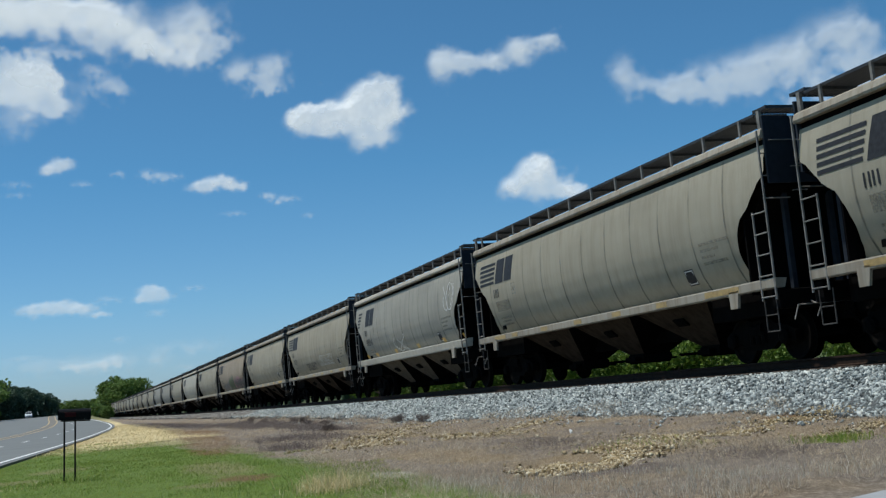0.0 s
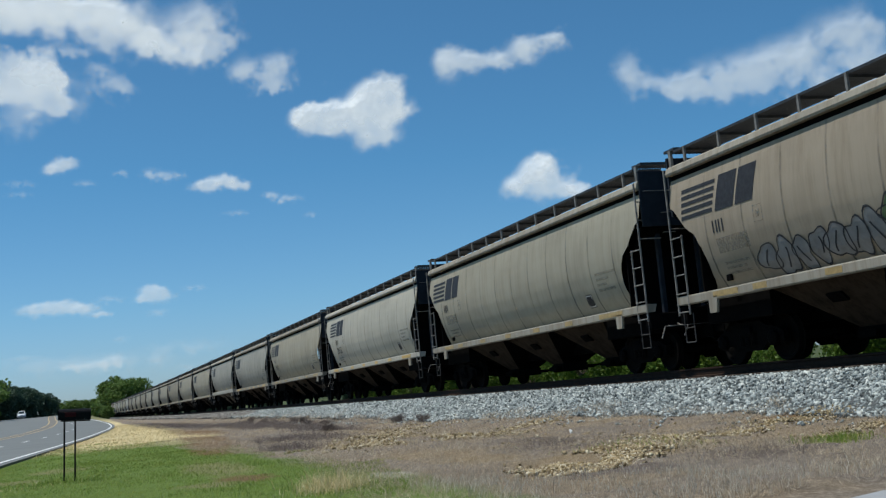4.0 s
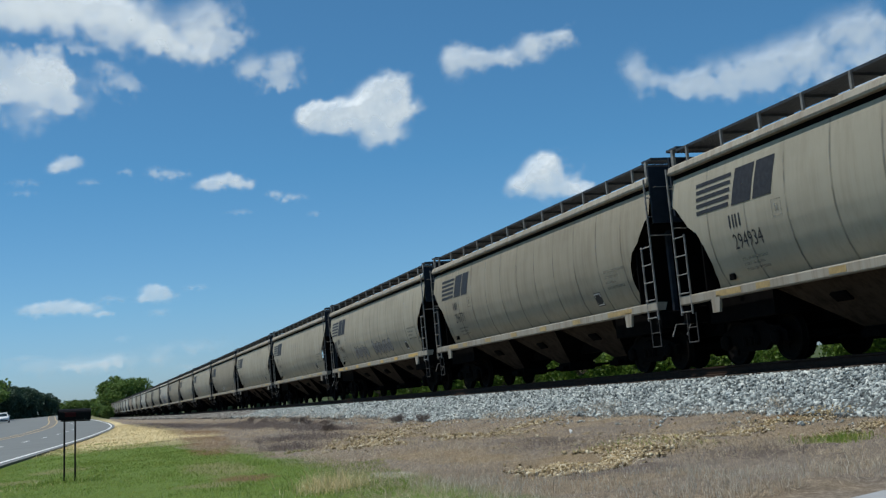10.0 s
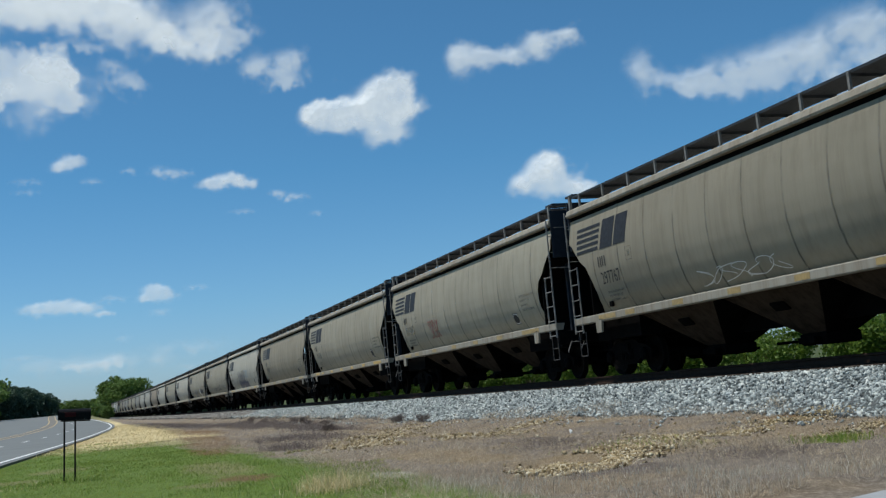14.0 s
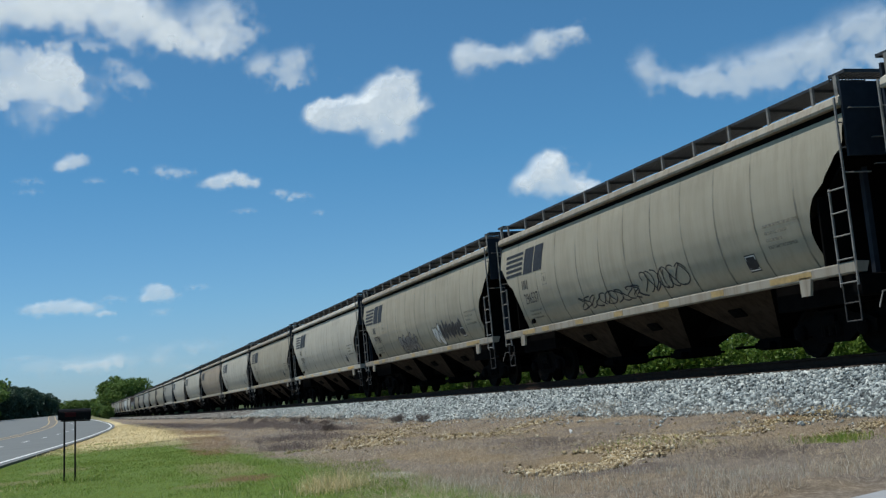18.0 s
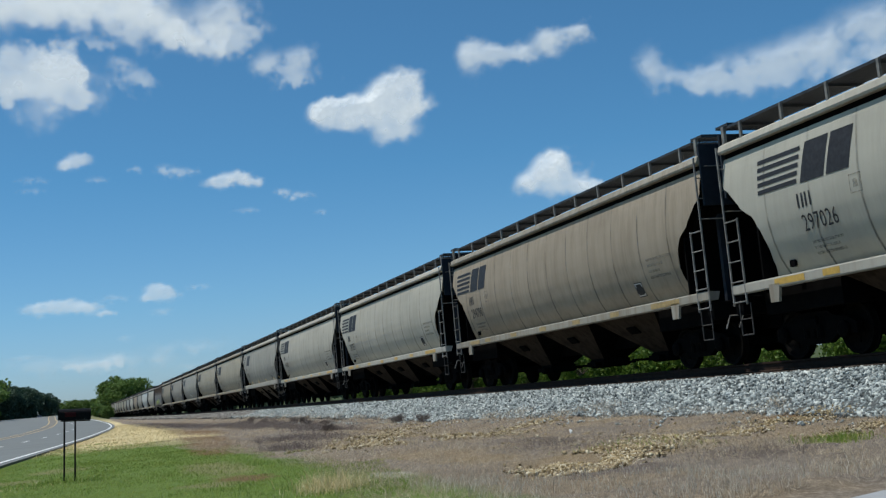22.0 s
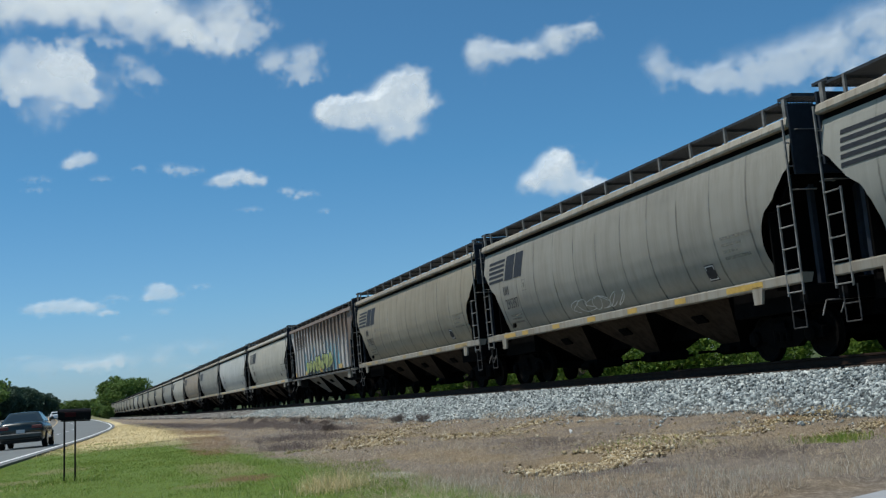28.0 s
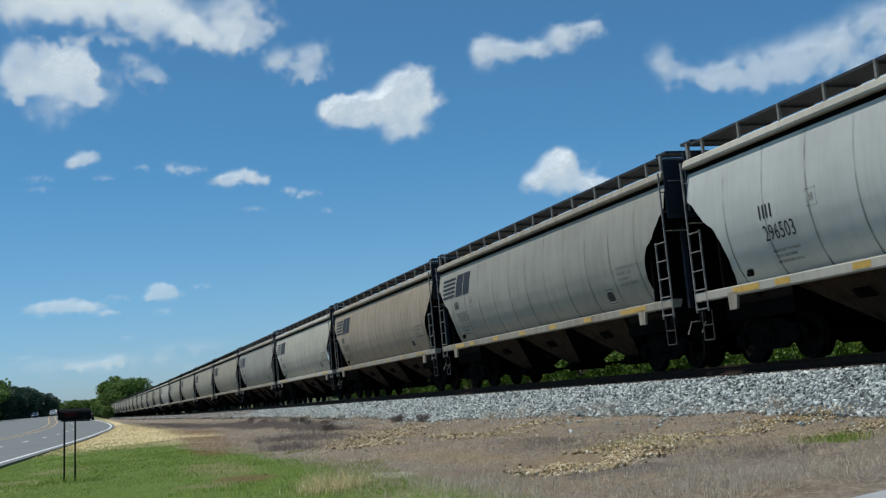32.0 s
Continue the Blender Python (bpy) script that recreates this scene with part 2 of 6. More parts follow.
# ---------------------------------------------------------------- the lie of the land
ROAD_Z = [(-900, 0.1), (70, 0.1), (110, 0.22), (140, 0.46), (170, 0.92), (200, 1.55), (230, 2.2), (260, 2.75), (300, 3.2), (400, 3.6), (3000, 3.6)]
ROAD_EDGE = [(-900, -66), (0, -3.9), (30, -1.76), (57, 0.15), (75, 1.24), (100, 2.75), (124, 3.75), (150, 3.9), (175, 3.2), (215, 1.2), (260, 0.1), (300, -0.5), (400, -2), (3000, -60)]


def road_z(y):
    return sum(ease(y + d, ROAD_Z) for d in (-14, -7, 0, 7, 14)) / 5


def road_edge(y):
    return sum(ease(y + d, ROAD_EDGE) for d in (-10, -5, 0, 5, 10)) / 5


def track_rise(y):
    """The line climbs gently in the distance."""
    return 0.9e-5 * max(0, y - 60) ** 2 if y < 700 else 0.9e-5 * 640 ** 2 + (y - 700) * 0.0115


def land(x, y):
    """Height of the bare ground."""
    rz, tz = road_z(y), track_rise(y)
    e = road_edge(y)
    toe = 0.02 + tz
    if x <= e + 0.3:
        h = rz - 0.06
    elif x < 10.6:
        k = (x - e - 0.3) / (10.3 - e)
        k = k * k * (3 - 2 * k)
        h = (rz - 0.06) * (1 - k) + toe * k
    else:
        h = toe
    # a shallow ditch before the ballast
    h -= 0.13 * math.exp(-((x - 8.6) / 1.3) ** 2)
    c = abs(x - TRACK_X)
    if c < 3.6:
        top = RAIL_Z - 0.33 + tz
        bank = top if c < 1.85 else top - (c - 1.85) * 0.42
        h = max(h, bank - 0.07)
    if x > 24:
        h += 0.012 * min(60, x - 24)
    near = max(0.0, 1 - abs(y) / 120)
    if e + 0.5 < x < 11.5 or x > 17:
        rough = min(1.0, max(0.25, (x - 2.5) * 0.6))
        h += near * rough * (0.11 * noise.noise((x * 0.6, y * 0.35, 3)) + 0.06 * noise.noise((x * 2.1, y * 1.7, 9)) + 0.025 * noise.noise((x * 5.3, y * 4.9, 5)))
    return h


def ground_sheet():
    xs = [-3000, -1200, -500, -220, -110, -60, -35, -22, -16, -12] + [-9 + 1.0 * i for i in range(6)] + [-3 + 0.3 * i for i in range(74)]
    xs += [19.6 + 1.2 * i for i in range(12)] + [36, 44, 58, 80, 120, 220, 500, 1200, 3000]
    ys = [-3000, -900, -300, -120, -50, -25, -12, -5, 0] + [2.5 + 0.35 * i for i in range(140)] + [52 + 1.5 * i for i in range(40)]
    ys += [113 + 5 * i for i in range(30)] + [268, 280, 300, 330, 370, 420, 500, 650, 900, 1500, 3000]
    mb = MB()
    mb.grid([[(x, y, land(x, y)) for x in xs] for y in ys])
    ob = part("ground", mb.data("ground", M["ground"], True))
    tagged(ob, "verge of mown green grass, straw and dry weeds", "ground", kind="structure")


def taper(y):
    """The turn lane runs out in the distance: how far the centre lines shift."""
    return ease(y, [(120, 0.0), (140, 0.45), (160, 1.3), (180, 2.2), (200, 3.0), (240, 3.5), (300, 3.7)])


def strip(name, a, b, z, mat, y0, y1, step, label, category, follow=False):
    """A strip that runs with the road, between two offsets from its edge."""
    n = int(round((y1 - y0) / step))
    mb = MB()
    up = []
    for i in range(n + 1):
        y = y0 + (y1 - y0) * i / n
        e, h = road_edge(y), road_z(y) + z
        e += taper(y) if follow else 0.0
        up.append(((e + a, y, h), (e + b, y, h)))
    mb.grid([[(p[0][0], p[0][1], p[0][2] - 0.05), p[0], p[1], (p[1][0], p[1][1], p[1][2] - 0.05)] for p in up])
    ob = part(name, mb, mat)
    return tagged(ob, label, category, kind="structure")


def roads():
    strip("road", -17.2, 0.25, 0.0, M["asphalt"], -880, 900, 4, "grey asphalt highway with several lanes", "road")
    strip("edge_line", -0.145, -0.02, 0.006, M["white_line"], -300, 420, 3, "white painted edge line of the road", "road line")
    strip("turn_lane", -8.72, -7.7, 0.004, M["turn_lane"], -300, 420, 4, "brownish worn strip between the centre lines", "road", True)
    for o in (-7.62, -8.8):
        strip("centre_line", o - 0.07, o + 0.07, 0.006, M["yellow_line"], -300, 420, 4, "worn yellow centre line", "road line", True)
    for i in range(-10, 34):
        y = 8.5 + 12.2 * i
        strip("lane_dash", -3.78, -3.64, 0.006, M["white_line"], y, y + 3.0, 1, "short white lane dash on the asphalt", "road line")["group"] = "lane dashes"
    # edge of a paved turn-out
    mb = MB()
    edge = [(2.6, -8), (2.9, 1.8), (3.4, 4.7), (4.1, 5.74), (4.6, 5.93), (5.2, 6.0), (6.5, 6.12), (9, 6.2), (9.4, -8)]
    mb.prism([(x, y) for x, y in edge], "z", land(4.6, 6.2) - 0.2, land(4.6, 6.2) + 0.045)
    tagged(part("pavement", mb, M["pavement"]), "sun-bleached grey paved turn-out beside the verge", "pavement", kind="structure")


# spots of the verge: centre, half widths, tone
BARE = [(2.75, 25.5, 0.40, 2.6, "mud"), (3.2, 30.5, 0.50, 4.0, "mud"), (3.85, 38.5, 0.60, 5.5, "mud"), (5.0, 54.0, 0.8, 11.0, "mud"),
        (4.65, 15.4, 0.55, 1.9, "soil"), (4.6, 13.2, 0.5, 0.9, "soil"), (5.0, 20.8, 0.6, 2.2, "soil"), (6.4, 24.0, 0.9, 2.6, "soil"), (7.4, 29, 0.7, 3.0, "soil"), (5.5, 11.4, 1.0, 0.7, "soil"), (7.6, 13.5, 0.9, 0.5, "soil"), (11.0, 14.6, 0.9, 0.6, "soil"), (10.4, 15.6, 0.5, 0.5, "mud"),
        (2.0, 18.0, 0.45, 2.2, "dun"), (2.0, 14.7, 0.35, 0.7, "mud"), (1.5, 13.9, 0.40, 0.5, "dun"), (-0.3, 23.0, 0.5, 1.0, "dun"), (-1.0, 19.9, 0.45, 0.5, "dun"), (3.25, 12.3, 0.22, 0.6, "pale"),
        (7.0, 76, 1.3, 15, "mauve"), (7.6, 100, 1.6, 22, "mauve"), (8.4, 50, 1.5, 9, "mauve"), (9.3, 66, 1.3, 12, "mauve"), (5.0, 27.0, 0.9, 2.6, "mauve"), (4.0, 22.8, 0.5, 1.4, "mauve"), (7.6, 36.5, 0.9, 2.4, "mauve"), (7.0, 16.0, 0.8, 1.2, "mauve"), (6.2, 14.6, 0.6, 0.9, "mauve"), (4.7, 9.7, 0.5, 0.5, "mauve"), (6.6, 9.9, 0.8, 0.5, "mauve")]


def bare(x, y):
    """How bare the ground is, and of what tone."""
    for cx, cy, rx, ry, tone in BARE:
        if ((x - cx) / rx) ** 2 + ((y - cy) / ry) ** 2 + 1.6 * noise.noise((x * 1.7, y * 1.7, 2)) < 1.0:
            return tone
    return ""


def ground_material():
    m = Nodes("verge ground", 0.95, 0, 0.2)
    p = m.world_coords()
    sep = m.t.nodes.new("ShaderNodeSeparateXYZ")
    m.t.links.new(p, sep.inputs[0])
    x, y = sep.outputs[0], sep.outputs[1]
    wob = m.noise(m.world_coords((0.9, 0.35, 1)), 0.9, 5, 0.65)
    fine = m.noise(p, 11, 6, 0.85)
    grit = m.noise(p, 32, 4, 0.8)
    broad = m.noise(p, 0.35, 3)
    green = m.ramp(fine, [(0.3, (0.07, 0.125, 0.014)), (0.55, (0.13, 0.205, 0.028)), (0.8, (0.25, 0.28, 0.07))])
    straw = m.ramp(fine, [(0.3, (0.52, 0.41, 0.20)), (0.55, (0.68, 0.56, 0.31)), (0.8, (0.76, 0.67, 0.42))])
    weeds = m.ramp(fine, [(0.3, (0.08, 0.065, 0.053)), (0.5, (0.205, 0.17, 0.138)), (0.72, (0.44, 0.385, 0.315))])
    soil = m.ramp(fine, [(0.3, (0.16, 0.11, 0.055)), (0.55, (0.31, 0.225, 0.12)), (0.8, (0.46, 0.37, 0.235))])
    # side of the verge: grass near the road, dry weeds towards the bank
    side = m.math("ADD", x, m.math("MULTIPLY", m.math("SUBTRACT", wob, 0.5), 1.6))
    far = m.ramp(m.math("MULTIPLY", m.math("SUBTRACT", m.math("ADD", y, m.math("MULTIPLY", wob, 14.0)), 40.0), 0.1, True), [(0, 0.0), (1, 1.0)])
    dry = m.ramp(m.math("MULTIPLY", m.math("SUBTRACT", m.math("SUBTRACT", side, m.math("MULTIPLY", far, 2.0)), 2.9), 1.8, True), [(0.0, 0.0), (1.0, 1.0)])
    veryfar = m.ramp(m.math("MULTIPLY", m.math("SUBTRACT", y, 150.0), 0.02, True), [(0, 0.0), (1, 1.0)])
    patch = m.ramp(broad, [(0.50, 0.0), (0.60, 1.0)])
    c = m.mix(far, green, straw)
    c = m.mix(veryfar, c, m.ramp(fine, [(0.3, (0.12, 0.13, 0.05)), (0.8, (0.26, 0.24, 0.11))]))
    d = m.mix(m.math("MULTIPLY", patch, 0.45), weeds, soil)
    c = m.mix(dry, c, d)
    # bare soil, bleached spots and dark brush with shapes of their own
    ragged = m.math("MULTIPLY", m.math("SUBTRACT", m.noise(p, 2.6, 6, 0.8), 0.5), 6.0)
    dun = m.ramp(fine, [(0.3, (0.20, 0.16, 0.085)), (0.6, (0.32, 0.26, 0.145)), (0.8, (0.44, 0.37, 0.23))])
    mauve = m.ramp(fine, [(0.3, (0.075, 0.06, 0.052)), (0.6, (0.15, 0.12, 0.105)), (0.8, (0.28, 0.235, 0.205))])
    mud = m.ramp(fine, [(0.3, (0.11, 0.06, 0.022)), (0.6, (0.19, 0.108, 0.045)), (0.8, (0.28, 0.18, 0.095))])
    ash = m.ramp(fine, [(0.3, (0.30, 0.28, 0.24)), (0.6, (0.52, 0.49, 0.44)), (0.8, (0.68, 0.66, 0.61))])
    for cx, cy, rx, ry, tone in BARE:
        ex, ey = m.math("MULTIPLY", m.math("SUBTRACT", x, cx), 1 / rx), m.math("MULTIPLY", m.math("SUBTRACT", y, cy), 1 / ry)
        q = m.math("ADD", m.math("ADD", m.math("MULTIPLY", ex, ex), m.math("MULTIPLY", ey, ey)), ragged)
        c = m.mix(m.ramp(m.math("SUBTRACT", 1.6, q), [(0.0, 0.0), (1.0, {"dun": 0.55, "pale": 0.6, "soil": 0.62, "mud": 0.92, "mauve": 0.8}[tone])]), c, {"soil": soil, "dun": dun, "mauve": mauve, "mud": mud, "pale": ash}[tone])
    back = m.ramp(m.math("MULTIPLY", m.math("SUBTRACT", x, 17.0), 0.8, True), [(0, 0.0), (1, 1.0)])
    c = m.mix(back, c, m.ramp(fine, [(0.3, (0.03, 0.05, 0.012)), (0.8, (0.08, 0.11, 0.03))]))
    c = m.mix(m.ramp(grit, [(0.42, 0.0), (0.66, 0.55)]), c, (0.09, 0.075, 0.055))
    m.color(c)
    m.bump(m.math("ADD", m.math("MULTIPLY", fine, 1.0), m.math("MULTIPLY", grit, 0.5)), 0.7, 0.05)
    M["ground"] = m.mat


ground_material()
ground_sheet()
roads()

# ---------------------------------------------------------------- the track
def ballast_toe(y):
    """How far the clean stone reaches from the centre line before weeds cover the bank."""
    return 0.55 * math.exp(-((y - 35) / 4.0) ** 2) + ease(y, [(15, 3.25), (30, 3.15), (50, 2.9), (70, 2.65), (130, 2.35), (300, 2.2)])


# darker than the loose stones: the shade in their gaps is in this colour
M["ballast_bed"] = plain("packed ballast", (0.085, 0.092, 0.092), 0.95, 0, 0.5, 14, 1.0, 40)


def track():
    ys = [-900, -300, -60] + [2 * i for i in range(-20, 61)] + [130 + 15 * i for i in range(60)]
    for name, side in (("rail_near", -1), ("rail_far", 1)):
        xc = TRACK_X + side * 0.754
        prof = [(-0.075, -0.185), (0.075, -0.185), (0.075, -0.170), (0.012, -0.150), (0.012, -0.045), (0.036, -0.035), (0.036, -0.006), (0.03, 0.0),
                (-0.03, 0.0), (-0.036, -0.006), (-0.036, -0.035), (-0.012, -0.045), (-0.012, -0.150), (-0.075, -0.170)]
        mb = MB()
        mb.grid([[(xc + a, y, RAIL_Z + track_rise(y) + b) for a, b in prof + prof[:1]] for y in ys])
        tagged(part(name, mb, M["railside"]), "rusty steel running rail on the ballast", "rail", kind="structure")
    prof = [(-2.0, -0.38), (-1.75, -0.31), (-1.2, -0.25), (0, -0.22), (1.2, -0.25), (1.8, -0.30), (2.0, -0.36), (3.4, -0.9)]
    mb = MB()
    rows = []
    for y in ys:
        toe = ballast_toe(y) - 0.05
        rows.append([(TRACK_X + a, y, RAIL_Z + track_rise(y) + b) for a, b in [(-toe - 0.05, -0.38 - (toe - 2.0) * 0.371 - 0.12), (-toe, -0.38 - (toe - 2.0) * 0.371)] + prof])
    mb.grid(rows)
    tagged(part("ballast_bank", mb, M["ballast_bed"]), "bank of pale grey crushed stone under the rails", "ballast", kind="structure")


track()


# ---------------------------------------------------------------- the train
PROFILE = [(1.46, -1.15), (1.62, -1.27), (1.85, -1.40), (2.15, -1.505), (2.5, -1.58), (2.8, -1.60), (3.1, -1.592), (3.4, -1.562), (3.7, -1.515), (3.99, -1.455)]
INSET = [(1.46, 0.92), (1.6, 1.08), (1.75, 1.17), (1.95, 1.22), (2.2, 1.20), (2.45, 1.12), (2.65, 1.0), (2.78, 0.90), (2.86, 0.66), (3.05, 0.52), (3.18, 0.36), (3.3, 0.26), (3.36, 0.10), (3.5, 0.04), (4.3, 0.04)]


def side_x(z, out=0.0):
    return ease(z, PROFILE) - out


def on_side(y, z, out):
    """A place on the near side of a car body, that far out of its skin."""
    return (side_x(z, out), y, z)


def side_patch(mb, pts, out=0.006, cuts=5):
    """A flat patch with four corners (y, z), laid on the curved side."""
    (ya, za), (yb, zb), (yc, zc), (yd, zd) = pts
    rows = []
    for i in range(cuts + 1):
        k = i / cuts
        a, b = (ya + (yd - ya) * k, za + (zd - za) * k), (yb + (yc - yb) * k, zb + (zc - zb) * k)
        rows.append([on_side(*a, out), on_side(*b, out)])
    mb.grid(rows)
    return mb


def ladder(mb, y, y2, z0, z1, z2, rungs, x=-1.60, r=0.022):
    """An outer stile from z0 to z2, an inner one up to z1, and rungs between."""
    mb.box(x, y, (z0 + z2) / 2, 0.03, 0.034, z2 - z0)
    mb.box(x, y2, (z0 + z1) / 2, 0.03, 0.03, z1 - z0)
    for i in range(rungs):
        z = z0 + 0.06 + (z1 - z0 - 0.1) * i / (rungs - 1)
        mb.tube((x - 0.02, y, z), (x - 0.02, y2, z), r * 0.62, 5)
    for i in range(3):
        z = z1 + 0.2 + i * 0.42
        if z < z2 - 0.1:
            mb.tube((x + 0.02, y, z), (x + 0.55, y, z), r * 0.6, 5)
    return mb


def grating(mb, x0, x1, y0, y1, z, bars=5, pitch=0.12, t=0.035):
    for i in range(bars + 1):
        x = x0 + (x1 - x0) * i / bars
        mb.box(x, (y0 + y1) / 2, z, 0.022, y1 - y0, t)
    n = max(2, int((y1 - y0) / pitch))
    for i in range(n + 1):
        y = y0 + (y1 - y0) * i / n
        mb.box((x0 + x1) / 2, y, z + 0.006, x1 - x0, 0.05 if pitch > 0.1 else 0.03, 0.012)
    return mb


def bogie(car, y, flip):
    b = MB()
    b.box(0, 0, 0.62, 2.2, 0.34, 0.26, None, 0.05)
    b.tube((0, 0, 0.7), (0, 0, 0.86), 0.3, 12)
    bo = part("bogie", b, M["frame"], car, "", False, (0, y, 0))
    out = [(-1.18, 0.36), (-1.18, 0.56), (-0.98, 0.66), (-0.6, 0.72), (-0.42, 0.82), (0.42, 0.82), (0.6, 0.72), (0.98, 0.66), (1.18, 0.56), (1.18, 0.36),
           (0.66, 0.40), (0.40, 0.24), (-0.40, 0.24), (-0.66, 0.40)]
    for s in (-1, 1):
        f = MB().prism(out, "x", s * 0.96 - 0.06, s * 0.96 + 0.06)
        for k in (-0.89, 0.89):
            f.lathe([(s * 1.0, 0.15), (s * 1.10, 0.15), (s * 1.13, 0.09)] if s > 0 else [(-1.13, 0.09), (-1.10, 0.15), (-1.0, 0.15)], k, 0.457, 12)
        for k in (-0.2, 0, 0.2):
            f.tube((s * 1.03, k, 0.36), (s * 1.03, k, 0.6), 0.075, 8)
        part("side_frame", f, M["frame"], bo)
    w = MB()
    for s in (-1, 1):
        a = [(0.66, 0.46), (0.69, 0.485), (0.70, 0.46), (0.80, 0.452), (0.80, 0.40), (0.765, 0.36), (0.755, 0.16), (0.80, 0.12)]
        w.lathe(a if s > 0 else [(-x, r) for x, r in reversed(a)], 0, 0, 22)
    w.tube((-1.05, 0, 0), (1.05, 0, 0), 0.085, 10)
    # balance marks on the wheel plates
    w.box(-0.79, 0.2, 0.0, 0.02, 0.12, 0.06).box(0.79, 0.2, 0.0, 0.02, 0.12, 0.06)
    me = fix_normals(w.data("wheelset", M["wheel"]))
    for k in (-0.89, 0.89):
        o = part("wheelset", me, None, bo)
        o.matrix_parent_inverse = Matrix.Translation((0, k, 0.457))
        WHEELS.append(o)
    return bo


WHEELS = []


def underside(car, half, bays, sheet):
    """Hopper bays, centre sill, end sills, couplers and bogies."""
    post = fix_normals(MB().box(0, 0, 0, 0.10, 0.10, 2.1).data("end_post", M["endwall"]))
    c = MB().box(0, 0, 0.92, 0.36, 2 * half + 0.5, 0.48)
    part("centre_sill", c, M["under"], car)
    bay = (2 * half - 5.6) / bays
    bot = [(-0.34, -0.36), (0.34, -0.36), (0.34, 0.36), (-0.34, 0.36)]
    top = [(-1.40, -bay / 2 + 0.03), (1.40, -bay / 2 + 0.03), (1.40, bay / 2 - 0.03), (-1.40, bay / 2 - 0.03)]
    hop = MB().add([(x, y, 0.46) for x, y in bot] + [(x, y, 1.47) for x, y in top],
                   [(1, 2, 6, 5), (3, 0, 4, 7), (3, 2, 1, 0)])
    # cross sheets go near-black: the shade between the bays is in their colour
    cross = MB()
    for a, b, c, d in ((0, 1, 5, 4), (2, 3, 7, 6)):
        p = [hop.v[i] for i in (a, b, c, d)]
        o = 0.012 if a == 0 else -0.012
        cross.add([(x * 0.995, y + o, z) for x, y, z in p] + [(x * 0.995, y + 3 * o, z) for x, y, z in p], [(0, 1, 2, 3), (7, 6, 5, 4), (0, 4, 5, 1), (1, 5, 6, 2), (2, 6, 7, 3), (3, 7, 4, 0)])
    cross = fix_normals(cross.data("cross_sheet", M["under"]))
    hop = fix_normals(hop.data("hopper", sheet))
    gate = MB().box(0, 0, 0.36, 0.78, 0.82, 0.24, None, 0.04).box(-0.46, 0, 0.34, 0.2, 0.5, 0.12).tube((-0.95, 0.36, 0.33), (0.95, 0.36, 0.33), 0.03, 6)
    gate = fix_normals(gate.data("gate", M["frame"]))
    # a sooty casting in the middle of each sloping side sheet
    tip = Euler((0, -0.81, 0)).to_matrix()
    pad = MB().box(0, 0, 0, 0.05, 0.44, 0.24, tip, 0.02).box(-0.03, 0, 0.02, 0.06, 0.16, 0.14, tip, 0.02)
    pad = fix_normals(pad.data("vibrator_bracket", M["frame"]))
    for i in range(bays):
        y = -half + 2.8 + bay * (i + 0.5)
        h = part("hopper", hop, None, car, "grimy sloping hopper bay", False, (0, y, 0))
        part("discharge_gate", gate, None, h)
        part("cross_sheet", cross, None, h, "cross slope sheets coloured dark for shade")
        for s in (-1, 1):
            part("vibrator_bracket", pad, None, h, "", False, pose(s * 0.965, 0.1, 1.03, 0, 0, 0 if s < 0 else 180))
    for s in (-1, 1):
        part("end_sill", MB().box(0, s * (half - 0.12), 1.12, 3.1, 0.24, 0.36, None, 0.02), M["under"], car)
        # added dark block and plate hide the sky where the gap lies in shade
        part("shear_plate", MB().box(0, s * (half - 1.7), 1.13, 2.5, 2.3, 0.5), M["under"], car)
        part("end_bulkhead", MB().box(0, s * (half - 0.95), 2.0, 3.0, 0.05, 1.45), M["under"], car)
        part("air_reservoir", MB().tube((0.4, s * (half - 0.5), 1.3), (0.4, s * (half - 0.5), 2.3), 0.25, 10), M["under"], car)
        k = MB().box(0, s * (half + 0.26), 0.86, 0.24, 0.62, 0.26, None, 0.05).box(0.04, s * (half + 0.55), 0.86, 0.36, 0.2, 0.3, None, 0.06)
        k.tube((-0.35, s * (half + 0.2), 0.8), (-0.1, s * (half + 0.55), 0.42), 0.03, 6)
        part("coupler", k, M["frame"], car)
        # sloping floor sheet over the bogie, black for dirt and shade, and the end wall above it
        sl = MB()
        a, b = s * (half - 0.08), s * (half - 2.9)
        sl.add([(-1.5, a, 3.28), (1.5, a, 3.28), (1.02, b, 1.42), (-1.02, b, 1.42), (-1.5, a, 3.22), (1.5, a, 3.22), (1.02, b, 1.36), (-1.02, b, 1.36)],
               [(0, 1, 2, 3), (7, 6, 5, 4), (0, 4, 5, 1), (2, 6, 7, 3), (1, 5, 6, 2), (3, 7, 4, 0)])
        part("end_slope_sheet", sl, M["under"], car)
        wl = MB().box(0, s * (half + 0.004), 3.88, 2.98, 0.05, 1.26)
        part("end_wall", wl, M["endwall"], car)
        yo = s * (half + 0.07)
        for zg, xa, xb in ((4.05, -1.40, -0.75), (3.55, -1.0, -0.72), (3.1, -1.0, -0.72)):
            g = MB().tube((xa, yo, zg), (xb, yo, zg), 0.011, 5).tube((xa, yo, zg), (xa, s * half, zg), 0.011, 5).tube((xb, yo, zg), (xb, s * half, zg), 0.011, 5)
            part("grab_iron", g, M["rail_white"], car)
        lv = MB().tube((0.1, s * (half + 0.16), 1.0), (-1.30, s * (half + 0.16), 0.98), 0.013, 5).tube((-1.30, s * (half + 0.16), 0.98), (-1.42, s * (half + 0.18), 0.72), 0.013, 5)
